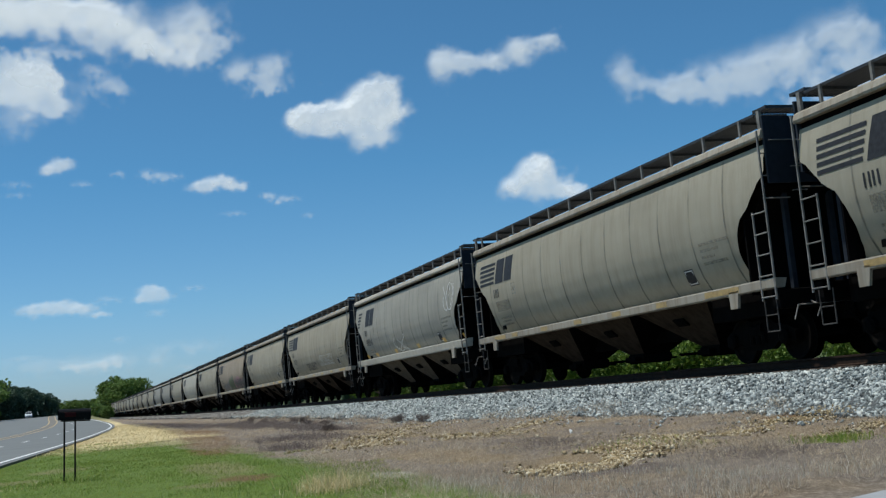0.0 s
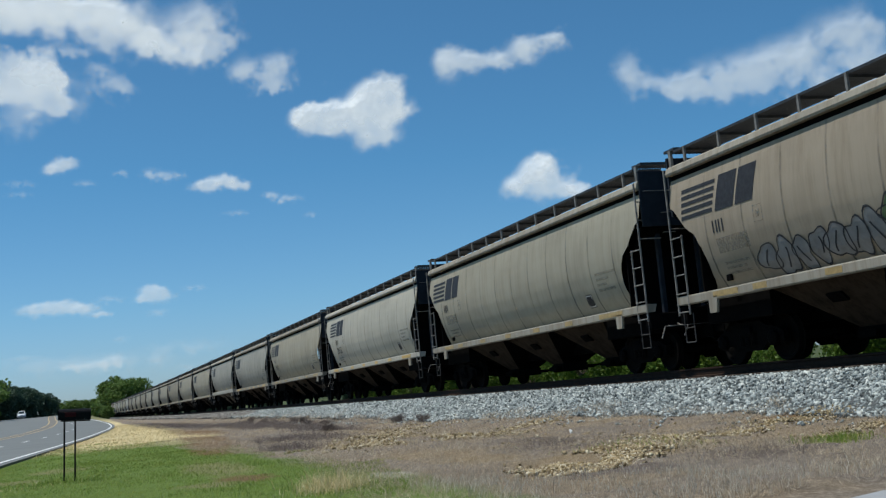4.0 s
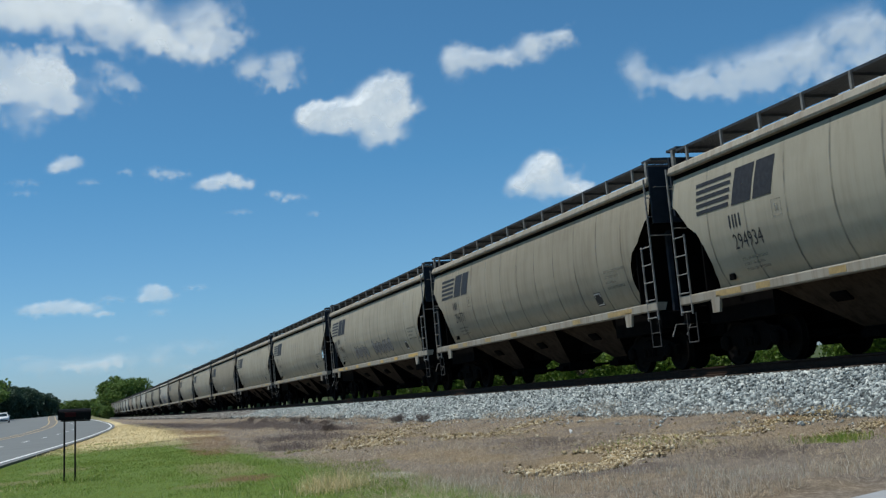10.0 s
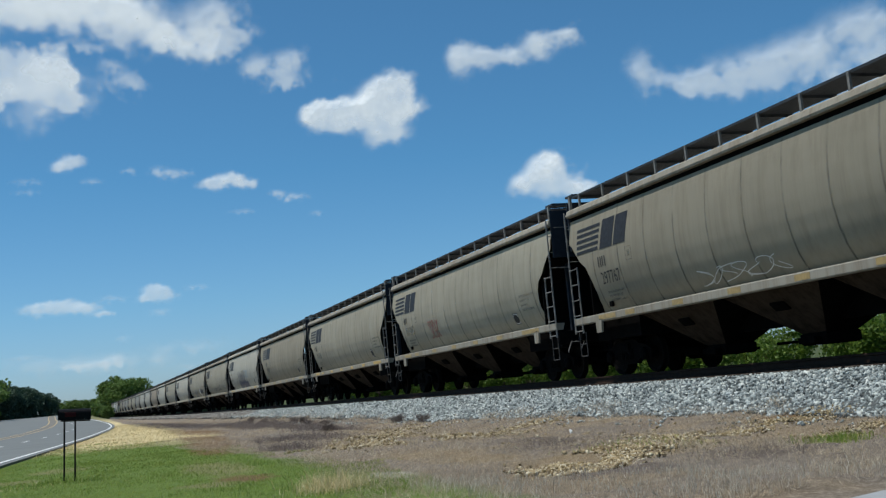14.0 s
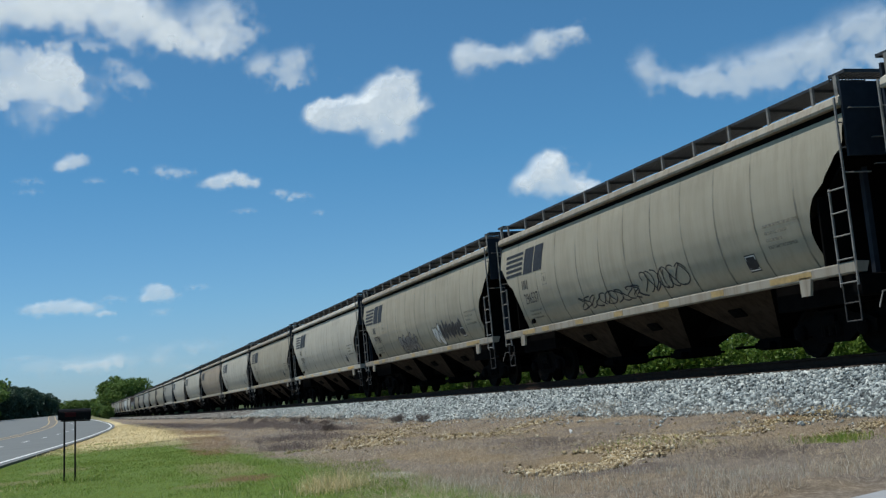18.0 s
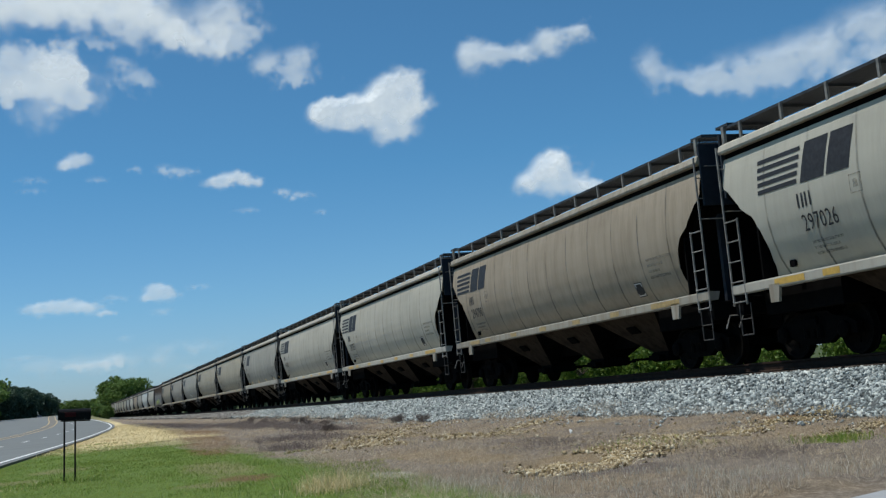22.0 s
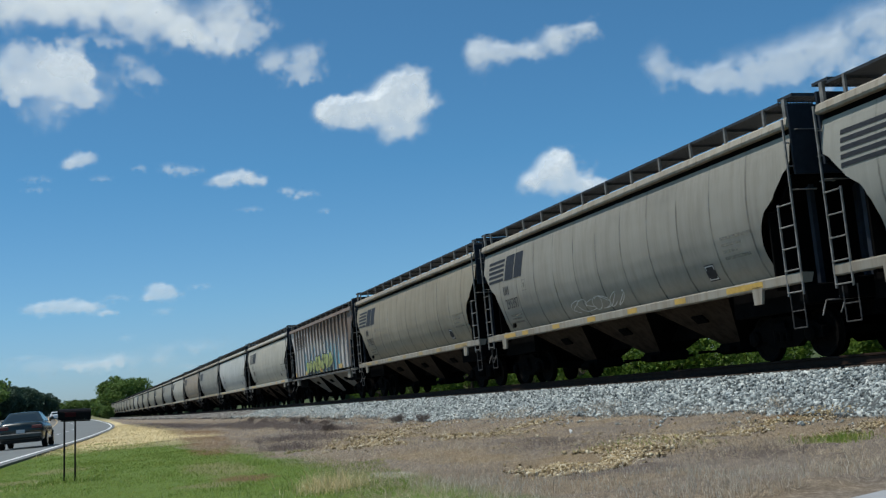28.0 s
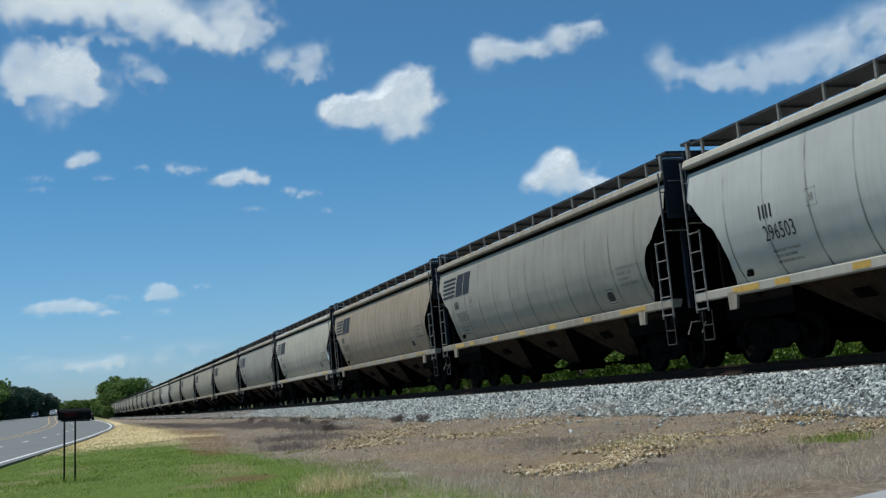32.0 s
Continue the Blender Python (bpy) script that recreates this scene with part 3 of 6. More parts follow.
        lv.tube((-0.9, s * (half + 0.16), 0.985), (-0.9, s * (half - 0.02), 1.05), 0.015, 5)
        part("uncoupling_lever", lv, M["rail_white"], car, "pale thin uncoupling lever")
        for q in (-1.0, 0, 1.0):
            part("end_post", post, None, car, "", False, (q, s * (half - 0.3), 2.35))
        bogie(car, s * (half - 1.62), s)


def running_boards(car, half, posts, low=0.0):
    for s, nm in ((-1, "near"), (1, "far")):
        x0, x1 = s * 1.44, s * 0.72
        mb = grating(MB(), min(x0, x1), max(x0, x1), -half + 0.28, half - 0.28, 4.60 - low, 11, 0.10, 0.05)
        # brackets below the board
        n = posts
        for i in range(n):
            y = -half + 0.75 + (2 * half - 1.5) * i / (n - 1)
            mb.box(s * 1.08, y, 4.545 - low, 0.74, 0.05, 0.05)
        rb = part("running_board", mb, M["board"], car, "open steel roof walkway")
        if s < 0:
            p = MB().box(0, 0, 0.16 - low / 2, 0.045 - low * 0.1, 0.06 - low * 0.1, 0.36 - low)
            me = fix_normals(p.data("board_post", M["rail_white"]))
            for i in range(n):
                y = -half + 0.75 + (2 * half - 1.5) * i / (n - 1)
                part("board_post", me, None, rb, "", False, (-1.465, y, 4.27))
    for s in (-1, 1):
        y0, y1 = sorted((s * (half - 0.28), s * (half + 0.12)))
        mb = grating(MB(), -1.44, 1.44, y0, y1, 4.66 - low, 26, 0.07, 0.05)
        mb.box(0, y0, 4.66 - low, 2.9, 0.03, 0.06).box(0, y1, 4.66 - low, 2.9, 0.03, 0.06)
        pl = part("crossover_platform", mb, M["board"], car, "steel roof crossover platform")
        for q in (-1.44, 1.44):
            part("board_post", MB().box(q, s * (half - 0.12), 4.43 - low / 2, 0.06, 0.09, 0.42 - low), M["rail_white"], pl)


def smooth_car(length, style):
    """A round-sided covered hopper: style 'a' with a shallow sill, style 'b' with a deep tapered sill."""
    half = (length - 1.05) / 2
    car = new("covered_hopper_car")
    # skin: the near and far sides joined over a low arched roof
    n = 34
    levels = [1.46 + 2.53 * i / 26 for i in range(27)]
    rows = []
    for i in range(n + 1):
        k = -1 + 2 * i / n
        rows.append([on_side(k * (half - ease(z, INSET) - (0.025 * noise.noise((z * 5, k * 3, 1)) if abs(k) == 1 else 0)), z, 0.0) for z in levels])
    sh = MB().grid(rows).grid([[(-x, y, z) for x, y, z in r] for r in rows])
    body = part("body", sh.data("body", M["grey"], True), None, car)
    fix_normals(body.data)
    arch = [(-1.39, 3.97), (-1.39, 4.10), (-1.47, 4.27), (-1.0, 4.36), (-0.42, 4.42), (-0.42, 4.54), (0.42, 4.54), (0.42, 4.42), (1.0, 4.36), (1.47, 4.27), (1.39, 4.10), (1.39, 3.97)]
    part("roof", MB().prism(arch, "y", -half, half), M["sill"], car)
    for s in (-1, 1):
        # dark strip below the roof edge stands for the shadow the chord casts
        part("eave_recess", MB().box(s * 1.405, 0, 4.045, 0.02, 2 * half - 0.1, 0.14), M["frame"], car)
        t = MB().prism([(s * 1.40, 4.10), (s * 1.54, 4.105), (s * 1.555, 4.15), (s * 1.52, 4.26), (s * 1.46, 4.30), (s * 1.42, 4.25)], "y", -half, half)
        part("top_chord", t, M["sill"], car, "pale rolled roof edge")
    if style == "a":
        prof = [(-1.36, 1.50), (-1.60, 1.515), (-1.61, 1.49), (-1.61, 1.35), (-1.595, 1.33), (-1.42, 1.33)]
    else:
        prof = [(-1.36, 1.64), (-1.58, 1.63), (-1.59, 1.60), (-1.57, 1.40), (-1.56, 1.37), (-1.40, 1.37)]
    for s in (1, -1):
        part("side_sill", MB().prism([(x * s, z) for x, z in prof], "y", -half, half), M["sill"], car, "pale side sill beam")
        for k in (-1, 1):
            yj = k * (half - 1.42)
            part("jacking_pad", MB().prism([(yj - 0.17, 1.40), (yj + 0.17, 1.40), (yj + 0.15, 1.07), (yj - 0.10, 1.07)], "x", s * -1.615, s * -1.56), M["sill"], car)
            ld = ladder(MB(), k * (half - 0.03), k * (half - 0.47), 1.12, 2.78, 4.24, 5, s * -1.60)
            part("ladder", ld, M["rail_white"], car, "pale steel corner ladder")
            st = MB()
            for q in (half - 0.12, half - 0.50):
                st.tube((s * -1.55, k * q, 1.15), (s * -1.55, k * q, 0.55), 0.014, 5)
            for z in (0.55, 0.85):
                st.tube((s * -1.55, k * (half - 0.12), z), (s * -1.55, k * (half - 0.50), z), 0.013, 5)
            part("stirrup_step", st, M["step_iron"], car)
    # lapped panel seams
    seam = MB()
    for a, b in zip(PROFILE[:-1], PROFILE[1:]):
        seam.grid([[(a[1] - 0.005, -0.042, a[0]), (a[1] - 0.005, 0.042, a[0])], [(b[1] - 0.005, -0.042, b[0]), (b[1] - 0.005, 0.042, b[0])]])
    me = seam.data("panel_seam", M["seam"])
    for i in range(11):
        part("panel_seam", me, None, car, "", False, (0, -half + 1.45 + (2 * half - 2.9) * i / 10, 0))
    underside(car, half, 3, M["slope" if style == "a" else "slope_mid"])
    running_boards(car, half, 12)
    return car, half


def rib_car(length):
    """A flat-sided ribbed covered hopper."""
    half = (length - 1.05) / 2
    car = new("covered_hopper_car")
    rows = [[(x, k * (half - d), z) for z, x, d in ((1.30, -1.50, 1.25), (1.9, -1.50, 1.12), (2.6, -1.50, 0.92), (3.2, -1.50, 0.58), (3.7, -1.50, 0.12), (4.12, -1.50, 0.04))] for k in (-1, 1)]
    sh = MB().grid(rows).grid([[(-x, y, z) for x, y, z in r] for r in rows])
    part("body", sh.data("body", M["rusty"]), None, car)
    arch = [(-1.39, 3.97), (-1.39, 4.10), (-1.50, 4.22), (-0.42, 4.34), (-0.42, 4.46), (0.42, 4.46), (0.42, 4.34), (1.50, 4.22), (1.39, 4.10), (1.39, 3.97)]
    part("roof", MB().prism(arch, "y", -half, half), M["rustframe"], car)
    for s in (-1, 1):
        part("top_chord", MB().prism([(s * 1.50, 4.06), (s * 1.60, 4.06), (s * 1.60, 4.20), (s * 1.50, 4.22)], "y", -half, half), M["rustroof"], car, "rusty roof edge angle")
        part("side_sill", MB().prism([(s * 1.42, 1.34), (s * 1.60, 1.34), (s * 1.60, 1.37), (s * 1.55, 1.37), (s * 1.52, 1.5), (s * 1.42, 1.5)], "y", -half + 0.9, half - 0.9), M["under"], car)
        part("sill_edge", MB().box(s * 1.602, 0, 1.36, 0.02, 2 * half - 1.9, 0.035), M["rail_white"], car, "thin pale sill edge")
        for k in (-1, 1):
            part("jacking_pad", MB().box(s * -1.5, k * (half - 1.42), 1.2, 0.1, 0.5, 0.4, None, 0.01), M["sill"], car)
            part("ladder", ladder(MB(), k * (half - 0.03), k * (half - 0.47), 1.12, 2.78, 4.2, 5, s * -1.60), M["rail_white"], car, "pale steel corner ladder")
            part("end_bracket", MB().box(s * -1.5, k * (half - 0.5), 1.35, 0.12, 1.0, 0.09), M["sill"], car)
    rib = fix_normals(MB().box(-1.54, 0, 2.78, 0.09, 0.11, 2.62, None, 0.012).data("rib", M["rusty"]))
    n = 17
    for i in range(n):
        y = -half + 1.34 + (2 * half - 2.68) * i / (n - 1)
        for s in (-1, 1):
            part("rib", rib, None, car, "", False, pose(0, y, 0, 0, 0, 0 if s < 0 else 180))
    underside(car, half, 3, M["slope_pale"])
    running_boards(car, half, 12, 0.14)
    return car, half


M["rustroof"] = plain("rust-brown roof edge", (0.24, 0.19, 0.16), 0.8, 0, 0.35, 4)


def text_mesh(words, size, wide=1.0):
    """Flat letters of the built-in font, as points and faces in (u, v)."""
    cu = bpy.data.curves.new("letters", "FONT")
    cu.body, cu.size, cu.resolution_u = words, size, 2
    ob = bpy.data.objects.new("letters", cu)
    scene.collection.objects.link(ob)
    bpy.context.view_layer.update()
    me = bpy.data.meshes.new_from_object(ob.evaluated_get(bpy.context.evaluated_depsgraph_get()))
    bpy.data.objects.remove(ob)
    pts = [(v.co.x * wide, v.co.y) for v in me.vertices]
    faces = [tuple(p.vertices) for p in me.polygons]
    bpy.data.meshes.remove(me)
    return pts, faces


def reads(u, y0):
    """Along the near side, writing runs towards the near end of the car."""
    return y0 - u


def number_part(car, y0, words):
    pts, faces = text_mesh(words, 0.42, 0.78)
    mb = MB().add([on_side(reads(u, y0), 2.20 + v, 0.008) for u, v in pts], faces)
    part("car_number", mb.data("car_number", M["stencil"]), None, car, "black stencilled car number")


def markings(car, half, style, shift=0.0):
    """Emblem, faint stencil lines, reflectors and the small panels of the near side."""
    out = 0.008
    y0 = half - 0.55 - shift
    if style != "none":
        mb = MB()
        for i in range(5):
            z = 3.70 - i * 0.14
            a = 0.0 if style == "a" else 0.12 * (4 - i) * 0.25
            end = 1.32 - 0.03 * i if style == "a" else 0.72 - 0.1 * i
            if end > 0.1:
                side_patch(mb, [(y0 - a, z), (y0 - end, z), (y0 - end, z - 0.078), (y0 - a, z - 0.078)], out, 1)
        # two slanted blocks stand for the badge's letters
        for u, w, z0, z1 in ((1.30, 0.66, 3.04, 3.74), (2.03, 0.60, 3.04, 3.74)):
            l0, l1 = 0.16 * (z0 - 3.04) / 0.70, 0.16 * (z1 - 3.04) / 0.70
            side_patch(mb, [(y0 - u - l1, z1), (y0 - u - l1 - w, z1), (y0 - u - l0 - w, z0), (y0 - u - l0, z0)], out, 3)
        part("emblem", mb, M["stencil"], car, "black striped badge of slanted bars")
    yn = y0 - 1.15
    mb = MB()
    for u in (0.0, 0.12, 0.22, 0.34):
        side_patch(mb, [(yn - u, 2.87), (yn - u - 0.05, 2.87), (yn - u - 0.05, 2.62), (yn - u, 2.62)], out, 2)
    part("owner_mark", mb, M["stencil"], car)
    mb = MB()
    for i, w in enumerate((0.85, 0.7, 0.8)):
        z = 2.02 - i * 0.1
        side_patch(mb, [(yn - 0.1, z), (yn - 0.1 - w, z), (yn - 0.1 - w, z - 0.05), (yn - 0.1, z - 0.05)], out, 2)
    part("faint_stencil_lines", mb, M["stencil_faint"], car)
    mb = MB()
    ya, yb, za, zb = yn - 1.45, yn - 1.75, 2.92, 2.60
    for a, b, c, d in ((ya, yb, za, za - 0.02), (ya, yb, zb + 0.02, zb), (ya, ya - 0.02, za, zb), (yb + 0.02, yb, za, zb), (ya - 0.09, yb + 0.09, za - 0.09, zb + 0.09)):
        side_patch(mb, [(a, c), (b, c), (b, d), (a, d)], out, 2)
    part("route_panel", mb, M["stencil_faint"], car)
    mb = MB()
    for i, w in enumerate((1.1, 0.7, 0.5, 0.9)):
        z = 2.50 - i * 0.13
        side_patch(mb, [(-half + 2.55, z), (-half + 2.55 - w, z), (-half + 2.55 - w, z - 0.06), (-half + 2.55, z - 0.06)], out, 2)
    part("faint_stencil_lines", mb, M["stencil_faint"], car)
    dp = part("data_panel", side_patch(MB(), [(-half + 3.43, 2.05), (-half + 3.07, 2.05), (-half + 3.07, 1.72), (-half + 3.43, 1.72)], out, 3), M["stencil"], car)
    mb = MB()
    ring = [(3.42, 2.04), (3.08, 2.04), (3.08, 1.73), (3.42, 1.73)]
    mb.grid([[on_side(-half + 3.25 + (y - 3.25) * k, 1.88 + (z - 1.88) * k, out + 0.006) for y, z in ring + ring[:1]] for k in (0.92, 0.80)])
    part("panel_border", mb, M["plate_white"], dp)
    part("socket_plate", MB().box(-1.37, half - 1.75, 1.72, 0.06, 0.15, 0.13, None, 0.01), M["under"], car)


def reflectors(car, half, style):
    """Amber tape along the sill."""
    spots = [(1.85, 1.25), (4.3, 0.46), (6.5, 0.46), (8.7, 0.46), (10.9, 0.46), (13.1, 0.46), (2 * half - 1.9, 0.9)] if style == "a" else [(0.9, 0.3), (3.0, 0.34), (6.2, 0.34), (9.4, 0.34), (12.4, 0.34), (2 * half - 1.2, 0.3)]
    for i, (o, w) in enumerate(spots):
        if style == "a":
            mb = MB().box(-1.6125, -half + o, 1.425, 0.005, w, 0.115)
        else:
            z = 1.74
            mb = side_patch(MB(), [(-half + o + w / 2, z + 0.1), (-half + o - w / 2, z + 0.1), (-half + o - w / 2, z - 0.06), (-half + o + w / 2, z - 0.06)], 0.01, 2)
        part("reflector", mb, M["reflector"], car)


# ---- spray paint on the sides: lumpy filled shapes with outlines, and loose strokes; nothing legible
def paint_mat(name, c):
    return plain(name, c, 0.5, 0, 0.25, 4)


PAINT = {"black": paint_mat("black spray paint", (0.05, 0.05, 0.055)), "blue": paint_mat("dark blue spray paint", (0.04, 0.055, 0.11)), "sky": paint_mat("sky blue spray paint", (0.10, 0.27, 0.42)),
         "green": paint_mat("green spray paint", (0.08, 0.14, 0.06)), "lime": paint_mat("lime spray paint", (0.34, 0.38, 0.10)), "white": paint_mat("white spray paint", (0.7, 0.7, 0.68)),
         "pink": paint_mat("pink spray paint", (0.42, 0.16, 0.24)), "red": paint_mat("red spray paint", (0.30, 0.09, 0.075)), "grey": paint_mat("grey spray paint", (0.20, 0.20, 0.20)), "slate": paint_mat("slate grey spray paint", (0.10, 0.10, 0.105))}


def wash_mat():
    """Thin blue mist of paint, worn through in places."""
    m = Nodes("thin blue spray mist", 0.6)
    n = m.noise(m.coords((1, 1, 0.6)), 1.6, 5, 0.65)
    m.color(m.ramp(n, [(0.35, (0.07, 0.24, 0.34)), (0.7, (0.14, 0.40, 0.50))]))
    sep = m.t.nodes.new("ShaderNodeSeparateXYZ")
    m.t.links.new(m.coords(), sep.inputs[0])
    k = m.math("ADD", m.math("MULTIPLY", m.math("SUBTRACT", 2.35, sep.outputs[2]), 0.55), m.math("MULTIPLY", m.math("SUBTRACT", n, 0.42), 3.4))
    m.t.links.new(m.ramp(k, [(0.05, 0.0), (0.6, 0.85)]), m.b.inputs["Alpha"])
    return m.mat


PAINT["wash"] = wash_mat()


def flat_side(y, z, out):
    return (-1.50 - out, y, z)


def lumps(car, rng, y0, y1, z0, z1, n, fill, line, place=on_side, out=0.010, name="graffiti"):
    """A row of swollen shapes between two stations, each filled and outlined."""
    a, b = MB(), MB()
    w = (y1 - y0) / n
    for i in range(n):
        yc, zc = y0 + w * (i + 0.5), (z0 + z1) / 2 + rng.uniform(-0.06, 0.06) * (z1 - z0)
        ry, rz = abs(w) * rng.uniform(0.50, 0.66), (z1 - z0) / 2 * rng.uniform(0.8, 1.05)
        ph = [rng.uniform(0, 6.28) for _ in range(3)]
        def rad(t):
            return 1 + 0.16 * math.sin(2 * t + ph[0]) + 0.14 * math.sin(3 * t + ph[1]) + 0.07 * math.sin(5 * t + ph[2])
        m = 26
        ring = [(yc + ry * rad(6.2832 * j / m) * math.cos(6.2832 * j / m), zc + rz * rad(6.2832 * j / m) * math.sin(6.2832 * j / m)) for j in range(m)]
        ring = [(y, max(1.53, z)) for y, z in ring]
        lev = [0.0, 0.33, 0.66, 0.86]
        rows = [[place(yc + (y - yc) * k, zc + (z - zc) * k, out + 0.001 * (i % 3)) for y, z in ring + ring[:1]] for k in lev]
        a.grid(rows)
        rows = [[place(yc + (y - yc) * k, zc + (z - zc) * k, out + 0.004 + 0.001 * (i % 3)) for y, z in ring + ring[:1]] for k in (0.87, 0.97)]
        b.grid(rows)
        # inner stroke
        s = [(yc + ry * 0.35 * math.sin(q * 2.2 + ph[0]), zc + rz * (-0.5 + q)) for q in [0.08 * j for j in range(13)]]
        b.grid([[place(y, z, out + 0.006), place(y + 0.05 * abs(w) + 0.02, z, out + 0.006)] for y, z in s])
    g = part(name, a.data(name, PAINT[fill]), None, car, "spray-painted swollen lettering, unreadable")
    part("outline", b.data("outline", PAINT[line]), None, g)


def strokes(car, rng, y0, y1, z0, z1, n, line, place=on_side, out=0.012, wid=0.04, name="graffiti"):
    """Loose looping strokes."""
    mb = MB()
    for i in range(n):
        yc = y0 + (y1 - y0) * (i + 0.5) / n
        a, b, c = rng.uniform(0, 6.28), rng.uniform(1.0, 2.2), rng.uniform(0.5, 1.2)
        pts = []
        for j in range(22):
            q = j / 21
            pts.append((yc + abs(y1 - y0) / n * 0.62 * math.sin(a + 6.28 * b * q), max(1.55, (z0 + z1) / 2 + (z1 - z0) / 2 * math.cos(a * 1.7 + 6.28 * c * q))))
        rows = []
        for (ya, za), (yb, zb) in zip(pts, pts[1:]):
            d = math.hypot(yb - ya, zb - za) or 1
            ny, nz = -(zb - za) / d * wid / 2, (yb - ya) / d * wid / 2
            rows.append([place(ya + ny, za + nz, out), place(ya - ny, za - nz, out)])
        mb.grid(rows)
    part(name, mb.data(name, PAINT[line]), None, car, "thin spray-painted scrawl, unreadable")


def graffiti(car, kind, half, rng):
    h = half
    if kind == "big_low":
        lumps(car, rng, h - 9.4, h - 14.6, 1.55, 2.5, 6, "pink", "pink", out=0.007)
        lumps(car, rng, h - 3.0, h - 6.6, 1.53, 2.25, 7, "grey", "black")
        lumps(car, rng, h - 6.6, h - 9.6, 1.55, 2.6, 6, "green", "black")
        lumps(car, rng, h - 9.9, h - 15.0, 1.53, 2.35, 10, "slate", "black", out=0.014)
        strokes(car, rng, h - 6.5, h - 15.0, 1.6, 2.3, 16, "black", out=0.022, wid=0.025)
    elif kind == "blue":
        strokes(car, rng, h - 4.2, h - 5.6, 1.75, 2.35, 5, "black", wid=0.03)
        lumps(car, rng, h - 5.5, h - 9.0, 1.6, 2.75, 5, "grey", "black")
        lumps(car, rng, h - 5.5, h - 10.0, 1.53, 2.1, 9, "blue", "blue", out=0.018)
        strokes(car, rng, h - 8.9, h - 10.6, 2.25, 2.8, 8, "sky", wid=0.025)
    elif kind == "row":
        lumps(car, rng, h - 4.6, h - 7.0, 1.75, 2.3, 5, "grey", "black")
        lumps(car, rng, h - 8.0, h - 11.0, 1.75, 2.35, 6, "grey", "black")
        strokes(car, rng, h - 1.0, h - 1.45, 2.1, 2.8, 9, "black", wid=0.025)
    elif kind == "scrawl":
        strokes(car, rng, h - 5.1, h - 8.6, 1.72, 2.02, 12, "black", wid=0.03)
        strokes(car, rng, h - 8.6, h - 10.6, 1.78, 2.25, 8, "black", wid=0.03)
    elif kind == "pair":
        lumps(car, rng, h - 5.4, h - 7.7, 1.53, 2.25, 5, "grey", "black")
        strokes(car, rng, h - 5.4, h - 7.8, 1.6, 2.1, 6, "black", out=0.02, wid=0.025)
        lumps(car, rng, h - 9.9, h - 10.8, 1.53, 2.35, 2, "white", "black")
        lumps(car, rng, h - 10.7, h - 13.0, 1.72, 2.35, 7, "black", "slate")
    elif kind == "tags":
        strokes(car, rng, h - 5.2, h - 7.6, 1.75, 2.1, 9, "black", wid=0.035)
        strokes(car, rng, h - 8.8, h - 11.8, 1.85, 2.35, 10, "white", wid=0.025)
    elif kind == "red":
        strokes(car, rng, h - 4.7, h - 5.8, 1.9, 2.5, 6, "red", wid=0.035)
    elif kind == "white_end":
        strokes(car, rng, -h + 2.0, -h + 0.95, 2.7, 3.6, 3, "white", wid=0.03)
        strokes(car, rng, h - 6.0, h - 7.6, 1.7, 2.3, 3, "white", wid=0.03)
    elif kind == "faint":
        strokes(car, rng, h - 6.0, h - 9.0, 1.66, 1.98, 7, "white", wid=0.016)
    elif kind == "ribbed":
        for i in range(11):
            a = h - 3.5 - i * 0.86
            mb = MB().grid([[flat_side(a, z, 0.006), flat_side(a - 0.70, z, 0.006)] for z in (1.52, 2.2, 3.1)])
            part("graffiti", mb.data("graffiti", PAINT["wash"]), None, car, "thin blue spray-painted mist")
        lumps(car, rng, h - 4.5, h - 7.8, 1.5, 2.3, 4, "lime", "black", flat_side, 0.098)
        lumps(car, rng, h - 7.5, h - 11.2, 1.5, 2.5, 4, "lime", "black", flat_side, 0.102)
        strokes(car, rng, h - 5.4, h - 11.2, 1.55, 2.2, 8, "black", flat_side, 0.112, 0.022)
        strokes(car, rng, h - 8.6, h - 9.6, 2.9, 3.3, 3, "black", flat_side, 0.10, 0.025)


# near-end coupling of each car at the clip's start, in metres along the line
COUPLINGS = [-16.87, 0.22, 17.31, 34.68, 51.14, 68.73, 86.05, 103.36, 121.14, 138.98, 156.31, 174.1, 190.28, 207.95, 225.16, 242.29, 259.82, 277.3, 294.47, 312.03, 329.19, 346.42,
             363.65, 380.98, 398.14, 415.46, 432.49, 450.01, 466.87, 484.05, 501.48, 518.53, 534.73, 551.73, 568.74, 585.75, 602.86, 619.7, 636.59, 654.45, 671.76, 688.69, 705.85]
